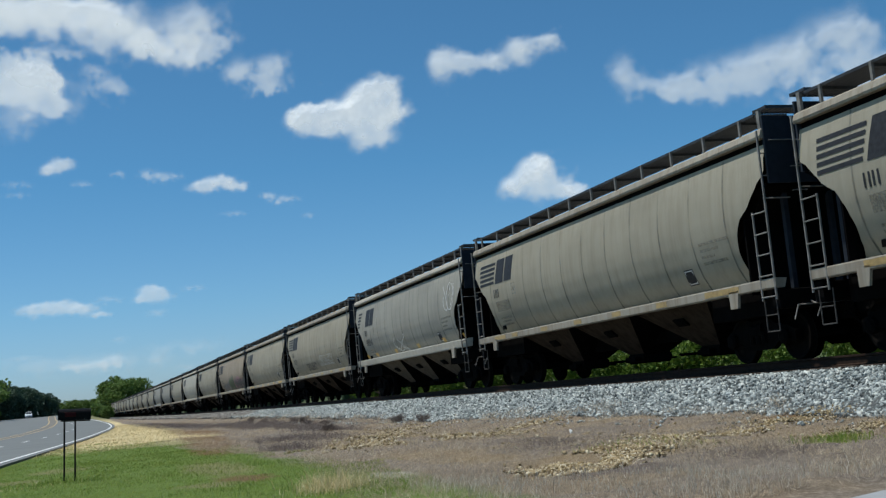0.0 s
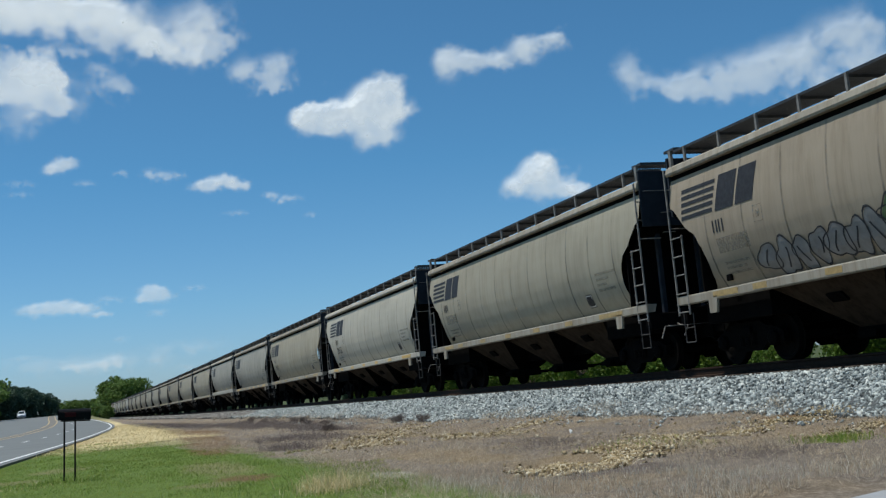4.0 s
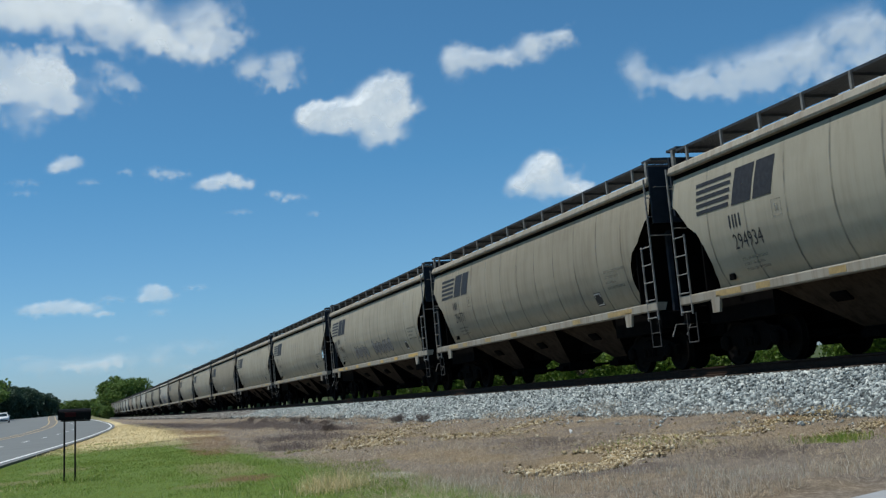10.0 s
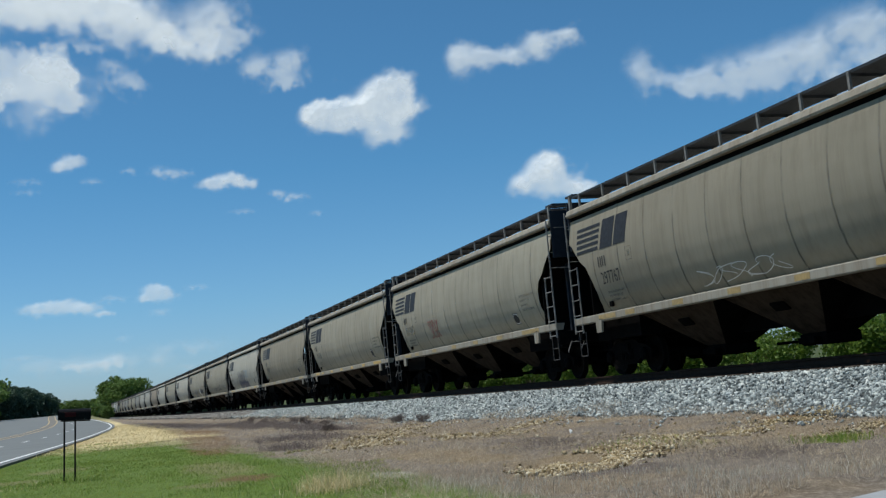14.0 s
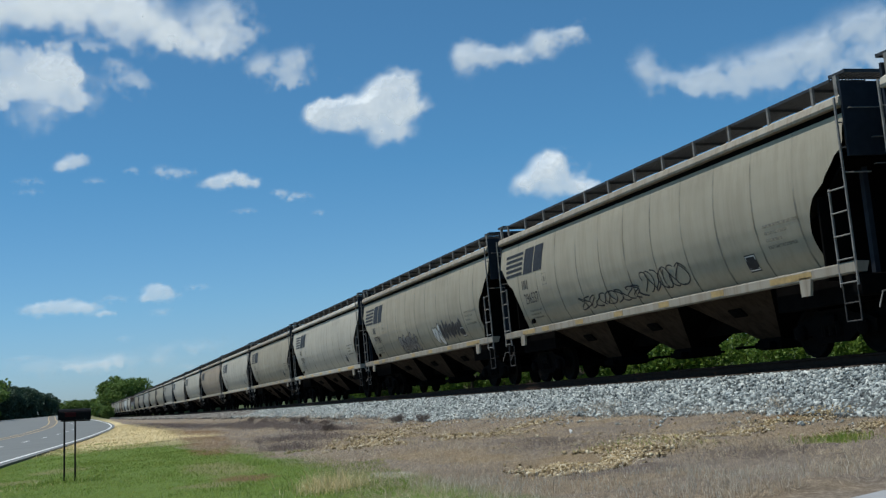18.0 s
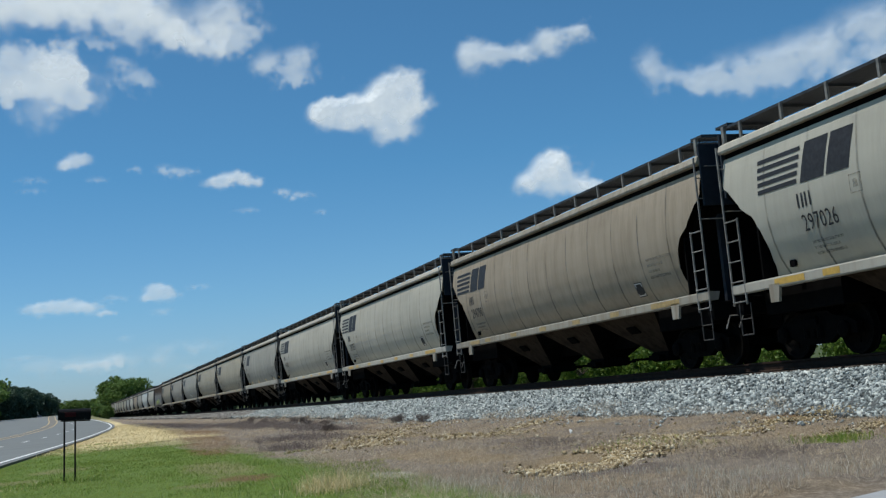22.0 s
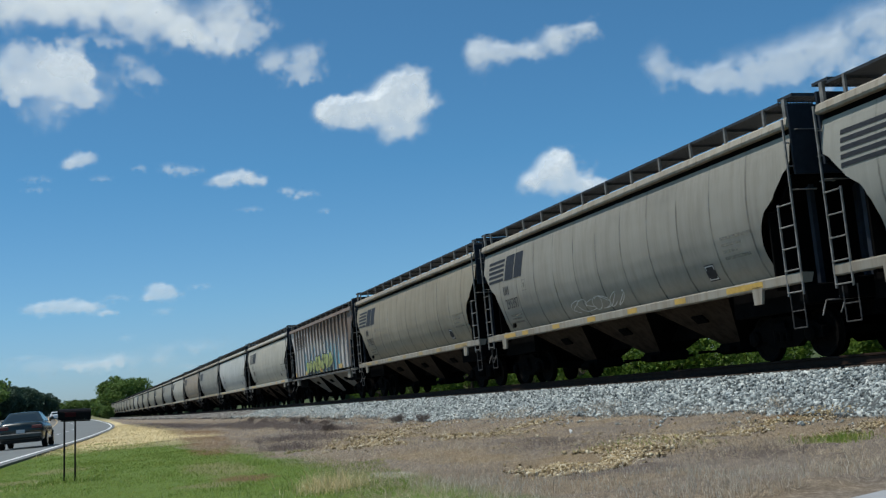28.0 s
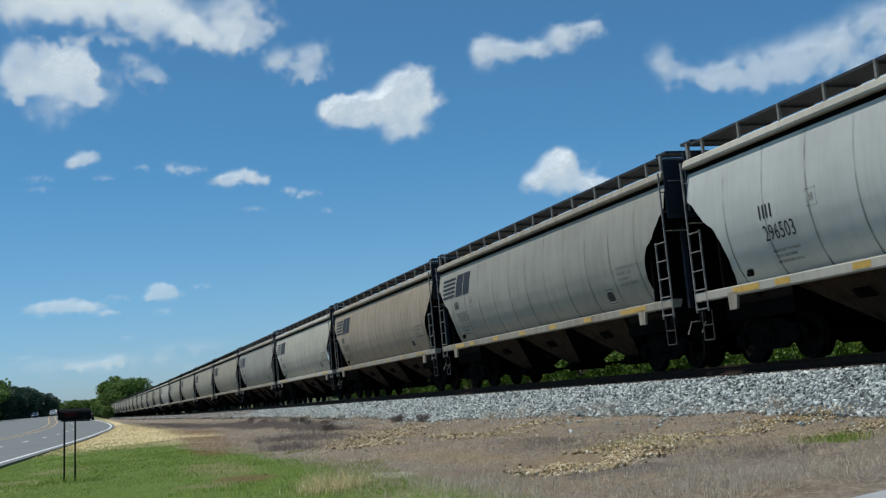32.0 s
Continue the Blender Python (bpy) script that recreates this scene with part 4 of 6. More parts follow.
# car: (style, paint, number, spray paint), in order; None where nothing is legible
CARS = [("a", "grey", None, None), ("a", "grey", None, None), ("a", "grey", None, None), ("b", "cool", "398314", "white_end"), ("a", "grey", "296539", "tags"), ("a", "grey", "297304", None),
        ("a", "tan", None, "big_low"), ("a", "grey", None, None), ("p", "light", "295152", None), ("a", "grey", "295029", None), ("a", "cool", "296515", None), ("b", "cool", "298224", None),
        ("p", "grey", "294805", None), ("p", "grey", "294934", None), ("p", "dun", "296771", None), ("a", "grey", "297886", "row"), ("a", "grey", "295143", None), ("a", "grey", "297957", None),
        ("a", "dun", "297767", "faint"), ("a", "grey", None, "red"), ("a", "grey", None, None), ("q", "dun", "294759", None), ("a", "light", "296383", "blue"), ("a", "grey", "296537", "scrawl"),
        ("a", "grey", "297786", "pair"), ("p", "light", "297029", None), ("p", "grey", "297607", None), ("q", "light", "297026", None), ("a", "tan", "294790", None), ("a", "light", "295955", None),
        ("a", "light", "295369", None), ("b", "cool", "298098", None), ("a", "grey", None, None), ("a", "grey", None, None), ("a", "cool", "296222", "faint"), ("a", "dark", "295397", "faint"),
        ("a", "dun", "297855", None), ("c", "rusty", None, "ribbed"), ("p", "light", "296093", None), ("n", "pale", "296503", None), ("a", "cool", None, None), ("a", "tan", None, None)]
LABELS = {"dun": "dull brownish grey covered hopper railcar with rounded sides", "grey": "warm grey weathered covered hopper railcar with rounded sides", "light": "pale clean grey covered hopper railcar with rounded sides", "pale": "pale bluish grey covered hopper railcar with rounded sides", "cool": "cool grey covered hopper railcar with rounded sides",
          "tan": "dusty tan covered hopper railcar with rounded sides", "dark": "dull dark grey covered hopper railcar with rounded sides", "rusty": "rust-stained ribbed covered hopper railcar with graffiti"}
TRAIN = []
# how far the stencils of some cars lie from the usual place
SHIFT = {"n": 0.9, "p": 0.5, "q": 0.7}


def build_train():
    rng = random.Random(7)
    kinds = {"a": smooth_car(17.25, "a"), "b": smooth_car(16.2, "b"), "c": rib_car(16.85)}
    plainer = {}
    for k in "ab":
        o, h = kinds[k]
        reflectors(o, h, k)
        if k == "a":
            for v in "npq":
                plainer[v] = (copy_thing(o, pose(0, 0, 0)), h)
        markings(o, h, k)
        if k == "a":
            for v, st in (("n", "none"), ("p", "a"), ("q", "a")):
                markings(plainer[v][0], h, st, SHIFT[v])
    kinds.update(plainer)
    o, h = kinds["c"]
    mb = MB()
    for i in range(5):
        for j in range(3):
            mb.box(-1.508, h - 1.75 - 0.62 * j - 0.02, 3.62 - i * 0.15, 0.008, 0.42, 0.08)
    mb.box(-1.508, h - 3.5, 3.4, 0.008, 0.5, 0.7).box(-1.508, h - 4.2, 3.36, 0.008, 0.34, 0.62)
    part("emblem", mb, worn("rust-worn emblem paint", (0.07, 0.06, 0.055), 0.4, 0.95, 7), o)
    for q, w in ((4.4, 0.5), (8.4, 0.6), (12.9, 0.75), (1.4, 0.3)):
        part("reflector", MB().box(-1.60, h - q, 1.62, 0.006, w, 0.2), M["reflector"], o)
    cars = list(CARS)
    ends = list(COUPLINGS)
    paints = ["grey", "grey", "cool", "grey", "tan", "light", "grey", "cool"]
    while len(cars) < 70:
        cars.append(("b" if len(cars) % 11 == 5 else "a", rng.choice(paints), None, None))
        ends.append(ends[-1] + (17.22 if cars[-1][0] == "a" else 16.2))
    for i, (k, paint, number, spray) in enumerate(cars):
        y = (ends[i] + ends[i + 1]) / 2
        src, half = kinds[k]
        car = copy_thing(src, pose(TRACK_X, y, RAIL_Z + track_rise(y)))
        for c in car.children:
            if c.name.startswith("body"):
                c.material_slots[0].link = "OBJECT"
                c.material_slots[0].material = M[paint]
            if c.name.startswith(("side_sill", "top_chord")) and k != "c" and (paint in ("light", "pale") or k == "b"):
                c.material_slots[0].link = "OBJECT"
                c.material_slots[0].material = M["sill_bright"]
            if c.name.startswith("reflector") and k != "c" and k != "b" and paint not in ("light", "pale") and i % 5 != 0:
                c.material_slots[0].link = "OBJECT"
                c.material_slots[0].material = M["reflector_dull"]
        tagged(car, LABELS[paint] + (" and spray paint" if spray and k != "c" else ""), "railcar", "hopper cars of the train")
        if number and k in "abnpq":
            number_part(car, half - 1.72 - SHIFT.get(k, 0), number)
        elif k in "ab":
            mb = side_patch(MB(), [(half - 1.75, 2.5), (half - 2.85, 2.5), (half - 2.85, 2.2), (half - 1.75, 2.2)], 0.008, 3)
            part("car_number", mb.data("car_number", M["stencil_faint"]), None, car, "worn stencilled car number")
        if i > 43:
            for c in list(car.children_recursive):
                if c.name.split(".")[0] in ("board_post", "panel_seam", "vibrator_bracket", "stirrup_step", "end_post", "grab_iron", "uncoupling_lever"):
                    bpy.data.objects.remove(c)
        if spray:
            graffiti(car, spray, half, rng)
        TRAIN.append((car, y))
    for src, _ in kinds.values():
        for c in list(src.children_recursive) + [src]:
            if c in WHEELS:
                WHEELS.remove(c)
            bpy.data.objects.remove(c)


build_train()


# ---------------------------------------------------------------- the sky's clouds
def cloud_material(name, fine):
    m = Nodes(name)
    dens = m.attr("cover")
    v = m.coords((1, 1, 1))
    n1 = m.noise(v, 0.03, 5, 0.6)
    k = m.math("ADD", 1.0 - fine / 2, m.math("MULTIPLY", n1, fine))
    a = m.math("MULTIPLY", dens.outputs["Fac"], k, True)
    df = m.add("ShaderNodeBsdfDiffuse", Color=(0.30, 0.31, 0.32, 1))
    # even glow stands in for sunlight scattered through the cloud
    em = m.add("ShaderNodeEmission", Color=(0.86, 0.95, 1.0, 1), Strength=0.66)
    # billows that catch the sun on their upper sides
    bil = m.noise(v, 0.011, 3, 0.55)
    bp = m.add("ShaderNodeBump", Strength=0.28, Distance=60.0)
    m.t.links.new(bil, bp.inputs["Height"])
    m.t.links.new(bp.outputs["Normal"], df.inputs["Normal"])
    ad = m.t.nodes.new("ShaderNodeAddShader")
    tr = m.t.nodes.new("ShaderNodeBsdfTransparent")
    mx = m.t.nodes.new("ShaderNodeMixShader")
    lk = m.t.links.new
    lk(df.outputs[0], ad.inputs[0])
    lk(em.outputs[0], ad.inputs[1])
    lk(a, mx.inputs[0])
    lk(tr.outputs[0], mx.inputs[1])
    lk(ad.outputs[0], mx.inputs[2])
    lk(mx.outputs[0], m.t.nodes["Material Output"].inputs["Surface"])
    return m.mat


M["cloud"] = cloud_material("cumulus vapour", 0.25)
M["wisp"] = cloud_material("thin cloud vapour", 0.6)
CLOUD_FAR = 3000.0
CLOUD_THINGS = []
# kind, strength, (bearing, height) in degrees at the start and at the end, lobes: across, up, half width, half height in degrees
CLOUDS = []
CLOUDS.append(("dense", 1.0, (14.25, 13.72), (15.93, 14.05), [(-1.2, 0.12, 1.2, 0.75), (0.95, -0.2, 1.1, 1.0), (1.44, 1.04, 1.27, 1.19), (1.84, -0.16, 1.19, 1.19), (0.57, 0.36, 1.27, 1.07), (-0.27, -0.18, 1.27, 0.79), (-1.8, -0.09, 1.27, 0.85), (-2.53, 0.18, 0.79, 0.62), (0.76, -1.19, 1.19, 0.56)]))
CLOUDS.append(("dense", 0.8, (21.69, 16.08), (23.91, 16.46), [(-2.48, -0.15, 0.9, 1.02), (-1.64, -0.15, 1.13, 0.68), (-0.12, -0.32, 1.19, 0.51), (1.4, 0.16, 1.07, 0.73), (2.82, 0.41, 0.79, 0.51)]))
CLOUDS.append(("thin", 0.62, (34.84, 13.94), (36.83, 14.20), [(-6.36, 0.82, 0.79, 1.13), (-4.85, -0.22, 1.75, 0.68), (-2.45, -0.27, 2.12, 0.96), (-0.1, -0.24, 2.26, 1.3), (1.88, 0.2, 2.12, 1.27), (4.02, 1.2, 1.83, 1.02), (4.66, -0.42, 1.41, 1.13), (2.56, -1.33, 2.54, 0.85)]))
CLOUDS.append(("dense", 0.95, (23.87, 9.36), (25.02, 9.54), [(-0.5, 0.95, 1.1, 0.8), (-1.76, 0.08, 0.96, 0.76), (-0.4, 0.38, 1.27, 1.02), (0.57, -0.27, 1.02, 0.71), (1.58, -0.19, 0.62, 0.34)]))
CLOUDS.append(("dense", 0.78, (2.79, 18.23), (5.04, 18.85), [(-4.84, 0.81, 3.1, 1.13), (-2.34, 0.66, 2.26, 1.02), (-0.5, 0.7, 1.13, 1.02), (1.06, -0.59, 1.27, 0.96), (2.61, -1.01, 1.69, 0.76), (4.23, -0.8, 1.02, 0.79)]))
CLOUDS.append(("thin", 0.5, (4.58, 18.17), (6.88, 18.78), [(1.63, -0.14, 1.69, 0.73), (3.16, 0.61, 0.9, 0.85), (-4.63, -0.55, 1.69, 0.34)]))
CLOUDS.append(("dense", 0.85, (-1.79, 15.75), (-0.07, 16.25), [(-0.4, -0.3, 2.2, 1.0), (-1.25, 0.23, 1.41, 1.27), (0.25, 0.67, 1.35, 1.02), (1.21, -0.17, 1.35, 1.02), (-0.19, -0.74, 2.4, 0.56)]))
CLOUDS.append(("thin", 0.5, (2.16, 16.07), (4.03, 16.58), [(-0.55, 0.54, 0.56, 0.45), (-0.07, -0.13, 0.85, 0.62), (0.62, -0.41, 0.56, 0.51)]))
CLOUDS.append(("thin", 0.6, (9.86, 16.19), (11.91, 16.65), [(-1.13, 0.08, 0.79, 0.79), (-0.17, 0.16, 1.02, 0.71), (0.84, 0.37, 0.73, 0.79), (0.46, -0.62, 1.02, 0.4)]))
CLOUDS.append(("dense", 0.7, (-0.26, 12.04), (0.91, 12.34), [(0.26, 0.11, 0.79, 0.48), (-0.26, -0.11, 0.62, 0.28)]))
CLOUDS.append(("thin", 0.3, (-1.11, 11.16), (-0.08, 11.42), [(1.97, 0.13, 0.62, 0.17), (-0.95, 0.18, 0.79, 0.2), (-0.98, -0.32, 0.68, 0.14)]))
CLOUDS.append(("thin", 0.5, (3.88, 11.60), (5.07, 11.88), [(0.16, 0.0, 0.68, 0.34), (1.14, -0.1, 0.73, 0.23), (-1.29, 0.09, 0.4, 0.17)]))
CLOUDS.append(("dense", 0.8, (7.43, 10.88), (8.57, 11.12), [(-0.87, -0.02, 0.85, 0.34), (0.04, 0.15, 0.96, 0.45), (0.84, -0.13, 0.62, 0.28)]))
CLOUDS.append(("thin", 0.5, (10.12, 10.20), (11.21, 10.41), [(0.38, -0.14, 0.85, 0.25), (-0.38, 0.14, 0.4, 0.17)]))
CLOUDS.append(("thin", 0.3, (9.85, 9.36), (10.81, 9.54), [(1.84, -0.18, 0.4, 0.17), (-1.82, 0.17, 0.73, 0.14)]))
CLOUDS.append(("dense", 0.6, (0.01, 5.25), (0.36, 5.31), [(-1.53, 0.09, 1.02, 0.37), (-0.46, 0.18, 1.13, 0.4), (0.55, 0.0, 1.02, 0.34), (1.47, -0.28, 0.62, 0.17)]))
CLOUDS.append(("thin", 0.35, (1.80, 5.70), (2.22, 5.77), [(0.0, 0.0, 0.79, 0.23)]))
CLOUDS.append(("dense", 0.6, (3.83, 5.72), (4.27, 5.80), [(-0.04, 0.24, 0.73, 0.37), (0.4, -0.07, 0.85, 0.4), (-0.36, -0.17, 0.62, 0.25)]))
CLOUDS.append(("thin", 0.3, (4.05, 4.92), (4.41, 4.98), [(-0.02, 0.02, 0.73, 0.2), (1.8, 1.12, 0.62, 0.17), (-1.75, -1.13, 0.4, 0.2)]))
CLOUDS.append(("thin", 0.5, (1.04, 2.68), (1.18, 2.70), [(0.89, 0.12, 0.62, 0.4), (0.2, -0.06, 1.07, 0.25), (-1.08, -0.06, 0.96, 0.2)]))
CLOUDS.append(("thin", 0.25, (2.24, 2.72), (2.39, 2.74), [(1.62, -0.06, 0.62, 0.17), (-4.39, 0.52, 0.96, 0.14), (2.92, -0.5, 0.85, 0.17)]))


# broad thin veils round the big clouds
CLOUDS.append(("thin", 0.75, (1.9, 18.5), (4.1, 19.1), [(-4.6, 0.9, 3.4, 1.5), (-1.8, 0.7, 2.8, 1.3), (0.8, 0.3, 2.4, 1.1), (2.9, -0.5, 2.4, 1.0), (4.7, 0.5, 1.2, 1.2)]))
CLOUDS.append(("thin", 0.35, (-1.6, 15.4), (0.1, 15.9), [(-0.8, -0.4, 2.6, 1.3), (1.0, 0.2, 1.7, 1.2)]))
CLOUDS.append(("thin", 0.22, (0.6, 2.6), (0.8, 2.6), [(-2.0, 0.2, 3.0, 0.5), (1.6, 0.0, 2.6, 0.5), (4.6, 0.6, 2.2, 0.4)]))


def cloud_pose(bearing, up):
    a, e = radians(bearing), radians(up)
    way = Vector((math.sin(a) * math.cos(e), math.cos(a) * math.cos(e), math.sin(e)))
    eye = Vector((0, 0, EYE_Z))
    return look(eye + way * CLOUD_FAR, eye)


def build_clouds():
    k = CLOUD_FAR * math.pi / 180
    for kind, strength, start, end, lobes in CLOUDS:
        # local +x points to the left as the cloud faces the viewer
        lob = [(-u * k, v * k, a * k, b * k) for u, v, a, b in lobes]
        pad = 0.45 * max(max(l[2], l[3]) for l in lob) + 10
        x0, x1 = min(l[0] - l[2] for l in lob) - pad, max(l[0] + l[2] for l in lob) + pad
        y0, y1 = min(l[1] - l[3] for l in lob) - pad, max(l[1] + l[3] for l in lob) + pad
        step = max(3.0, (x1 - x0) / 200)
        nx, ny = int((x1 - x0) / step) + 2, int((y1 - y0) / step) + 2
        cover = np.zeros((ny, nx))
        z = np.zeros((ny, nx))
        seed = start[0] * 7.3
        size = sum(min(l[2], l[3]) for l in lob) / len(lob)
        fr = 0.75 / size
        dense = kind == "dense"
        wob = 0.6 if not dense or strength < 0.9 and size > 40 else 0.30
        for j in range(ny):
            for i in range(nx):
                x, y = x0 + i * step, y0 + j * step
                # uneven outline: the place is pushed about before the lobes are read
                f = noise.fractal((x * fr, y * fr, seed), 0.85, 2.1, 4)
                g = noise.fractal((x * fr + 31, y * fr + 7, seed), 0.75, 2.1, 4)
                wx, wy = x + f * size * wob, y + g * size * wob
                s = rel = 0.0
                for cx, cy, a, b in lob:
                    q = ((wx - cx) / a) ** 2 + ((wy - cy) / b) ** 2
                    if q < 4:
                        w = math.exp((-1.45 if dense else -1.1) * q)
                        s += w
                        rel += w * (wy - cy) / b
                rel = max(-1.0, min(1.0, rel / (s + 0.001)))
                s = min(1.5, s)
                if dense:
                    d = (s * (1 + 0.3 * rel) + (0.22 if wob < 0.4 else 0.36) * f + 0.14 * g - 0.18) / (1.0 - 0.45 * rel)
                else:
                    d = (s * (0.9 + 0.6 * g) + 0.18 * f - 0.15) / 1.35
                d = max(0.0, min(1.0, d))
                d = d * d * (3 - 2 * d)
                edge = min(i, j, nx - 1 - i, ny - 1 - j)
                d = min(d, 0.12 * max(0, edge - 1))
                # thinner base lets blue through in place of a shaded underside
                d *= 0.97 + 0.50 * min(0, rel)
                if dense:
                    d *= 0.88 + 0.24 * noise.fractal((x * fr * 0.9 + 11, y * fr * 0.9, seed + 4), 0.9, 2.0, 3)
                    d = max(0.0, min(1.0, d))
                cover[j, i] = 1 - math.sqrt(1 - min(0.97, d * min(1.0, strength)))
                z[j, i] = size * 0.8 * math.sqrt(max(0.0, s)) * min(1, 1.3 * d)
        on = cover > 0.004
        keep = on[:-1, :-1] | on[1:, :-1] | on[:-1, 1:] | on[1:, 1:]
        inner = np.zeros((ny, nx), dtype=bool)
        inner[1:-1, 1:-1] = keep[:-1, :-1] & keep[1:, :-1] & keep[:-1, 1:] & keep[1:, 1:]
        front = -np.ones((ny, nx), dtype=int)
        rear = -np.ones((ny, nx), dtype=int)
        verts, att, faces = [], [], []
        for used, side in ((front, 1.0), (rear, -0.35)):
            for j, i in zip(*np.nonzero(keep)):
                q = []
                for jj, ii in ((j, i), (j, i + 1), (j + 1, i + 1), (j + 1, i)):
                    if used[jj, ii] < 0:
                        if side < 0 and not inner[jj, ii]:
                            used[jj, ii] = front[jj, ii]
                        else:
                            used[jj, ii] = len(verts)
                            verts.append((x0 + ii * step, y0 + jj * step, -side * z[jj, ii]))
                            att.append(cover[jj, ii])
                    q.append(int(used[jj, ii]))
                faces.append(tuple(q) if side < 0 else tuple(reversed(q)))
        me = bpy.data.meshes.new("cloud")
        me.from_pydata(verts, [], faces)
        me.materials.append(M["cloud" if dense else "wisp"])
        me.polygons.foreach_set("use_smooth", [True] * len(me.polygons))
        a = me.attributes.new("cover", "FLOAT", "POINT")
        a.data.foreach_set("value", att)
        ob = new("cloud", me)
        ob.matrix_world = cloud_pose(*start)
        tagged(ob, "puffy white fair-weather cloud with ragged edges" if dense else "thin torn wisp of white cloud", "cloud", "clouds in the sky")
        CLOUD_THINGS.append((ob, start, end))


build_clouds()


# ---------------------------------------------------------------- loose stone, grass and weeds
def tint_material(name, stops, rough=0.9, noise_scale=30, spread=0.25, through_light=0.0, patch=None):
    """Colour varies from piece to piece."""
    m = Nodes(name, rough, 0, 0.25)
    g = m.t.nodes.new("ShaderNodeNewGeometry")
    c = m.ramp(g.outputs["Random Per Island"], stops)
    n = m.noise(m.coords(), noise_scale, 4)
    c = m.mix(m.math("MULTIPLY", n, spread), c, tuple(x * 0.5 for x in stops[0][1]))
    if patch:
        # broad patches of other tones over the ground
        for scale, tone, lo, hi, most in patch:
            q = m.noise(m.world_coords(), scale, 4, 0.65)
            c = m.mix(m.ramp(q, [(lo, 0.0), (hi, most)]), c, tone)
    m.color(c)
    if through_light:
        m.b.inputs["Transmission Weight"].default_value = 0.0
        tl = m.t.nodes.new("ShaderNodeBsdfTranslucent")
        m.t.links.new(c, tl.inputs["Color"])
        mx = m.add("ShaderNodeMixShader", Fac=through_light)
        m.t.links.new(m.b.outputs[0], mx.inputs[1])
        m.t.links.new(tl.outputs[0], mx.inputs[2])
        m.t.links.new(mx.outputs[0], m.t.nodes["Material Output"].inputs["Surface"])
    return m.mat


M["stone"] = tint_material("crushed granite", [(0.0, (0.04, 0.048, 0.05)), (0.3, (0.17, 0.195, 0.195)), (0.65, (0.35, 0.39, 0.385)), (0.9, (0.50, 0.54, 0.52)), (1.0, (0.72, 0.74, 0.70))], 0.9, 25)
M["stone_old"] = tint_material("dusty old ballast", [(0.0, (0.06, 0.055, 0.05)), (0.5, (0.19, 0.18, 0.165)), (1.0, (0.38, 0.365, 0.335))], 0.95, 25)
M["ochre"] = tint_material("ochre rubble", [(0.0, (0.10, 0.072, 0.035)), (0.4, (0.29, 0.22, 0.115)), (0.8, (0.45, 0.37, 0.23)), (1.0, (0.66, 0.60, 0.46))], 0.95, 25)
M["blade"] = tint_material("mown grass", [(0.0, (0.09, 0.14, 0.025)), (0.5, (0.20, 0.30, 0.045)), (0.85, (0.34, 0.41, 0.08)), (1.0, (0.56, 0.50, 0.21))], 0.7, 3, 0.15, 0.35,
                           [(0.55, (0.38, 0.41, 0.10), 0.48, 0.66, 0.6), (1.3, (0.12, 0.20, 0.03), 0.5, 0.68, 0.6)])
M["dryblade"] = tint_material("dead weeds", [(0.0, (0.22, 0.17, 0.115)), (0.4, (0.48, 0.39, 0.275)), (0.8, (0.64, 0.54, 0.40)), (1.0, (0.82, 0.73, 0.58))], 0.9, 3, 0.2, 0.42,
                              [(0.4, (0.30, 0.24, 0.19), 0.46, 0.62, 0.6), (0.9, (0.56, 0.475, 0.36), 0.54, 0.68, 0.6)])
M["strawblade"] = tint_material("bleached straw", [(0.0, (0.52, 0.41, 0.20)), (0.6, (0.72, 0.59, 0.33)), (1.0, (0.82, 0.73, 0.48))], 0.9, 3, 0.2, 0.25)
M["stubble"] = tint_material("pale dead stubble", [(0.0, (0.36, 0.30, 0.225)), (0.5, (0.60, 0.53, 0.42)), (1.0, (0.84, 0.78, 0.67))], 0.9, 3, 0.15, 0.45)
M["twig"] = tint_material("grey dead brush", [(0.0, (0.14, 0.11, 0.095)), (0.6, (0.25, 0.20, 0.18)), (1.0, (0.42, 0.36, 0.31))], 0.95, 3, 0.2, 0.3)


def from_arrays(name, verts, faces, mat):
    me = bpy.data.meshes.new(name)
    verts = np.asarray(verts, dtype=np.float32)
    faces = np.asarray(faces, dtype=np.int32)
    n, k = faces.shape
    me.vertices.add(len(verts))
    me.vertices.foreach_set("co", verts.ravel())
    me.loops.add(n * k)
    me.loops.foreach_set("vertex_index", faces.ravel())
    me.polygons.add(n)
    me.polygons.foreach_set("loop_start", np.arange(0, n * k, k, dtype=np.int32))
    me.polygons.foreach_set("loop_total", np.full(n, k, dtype=np.int32))
    me.materials.append(mat)
    me.update()
    me.validate()
    return me


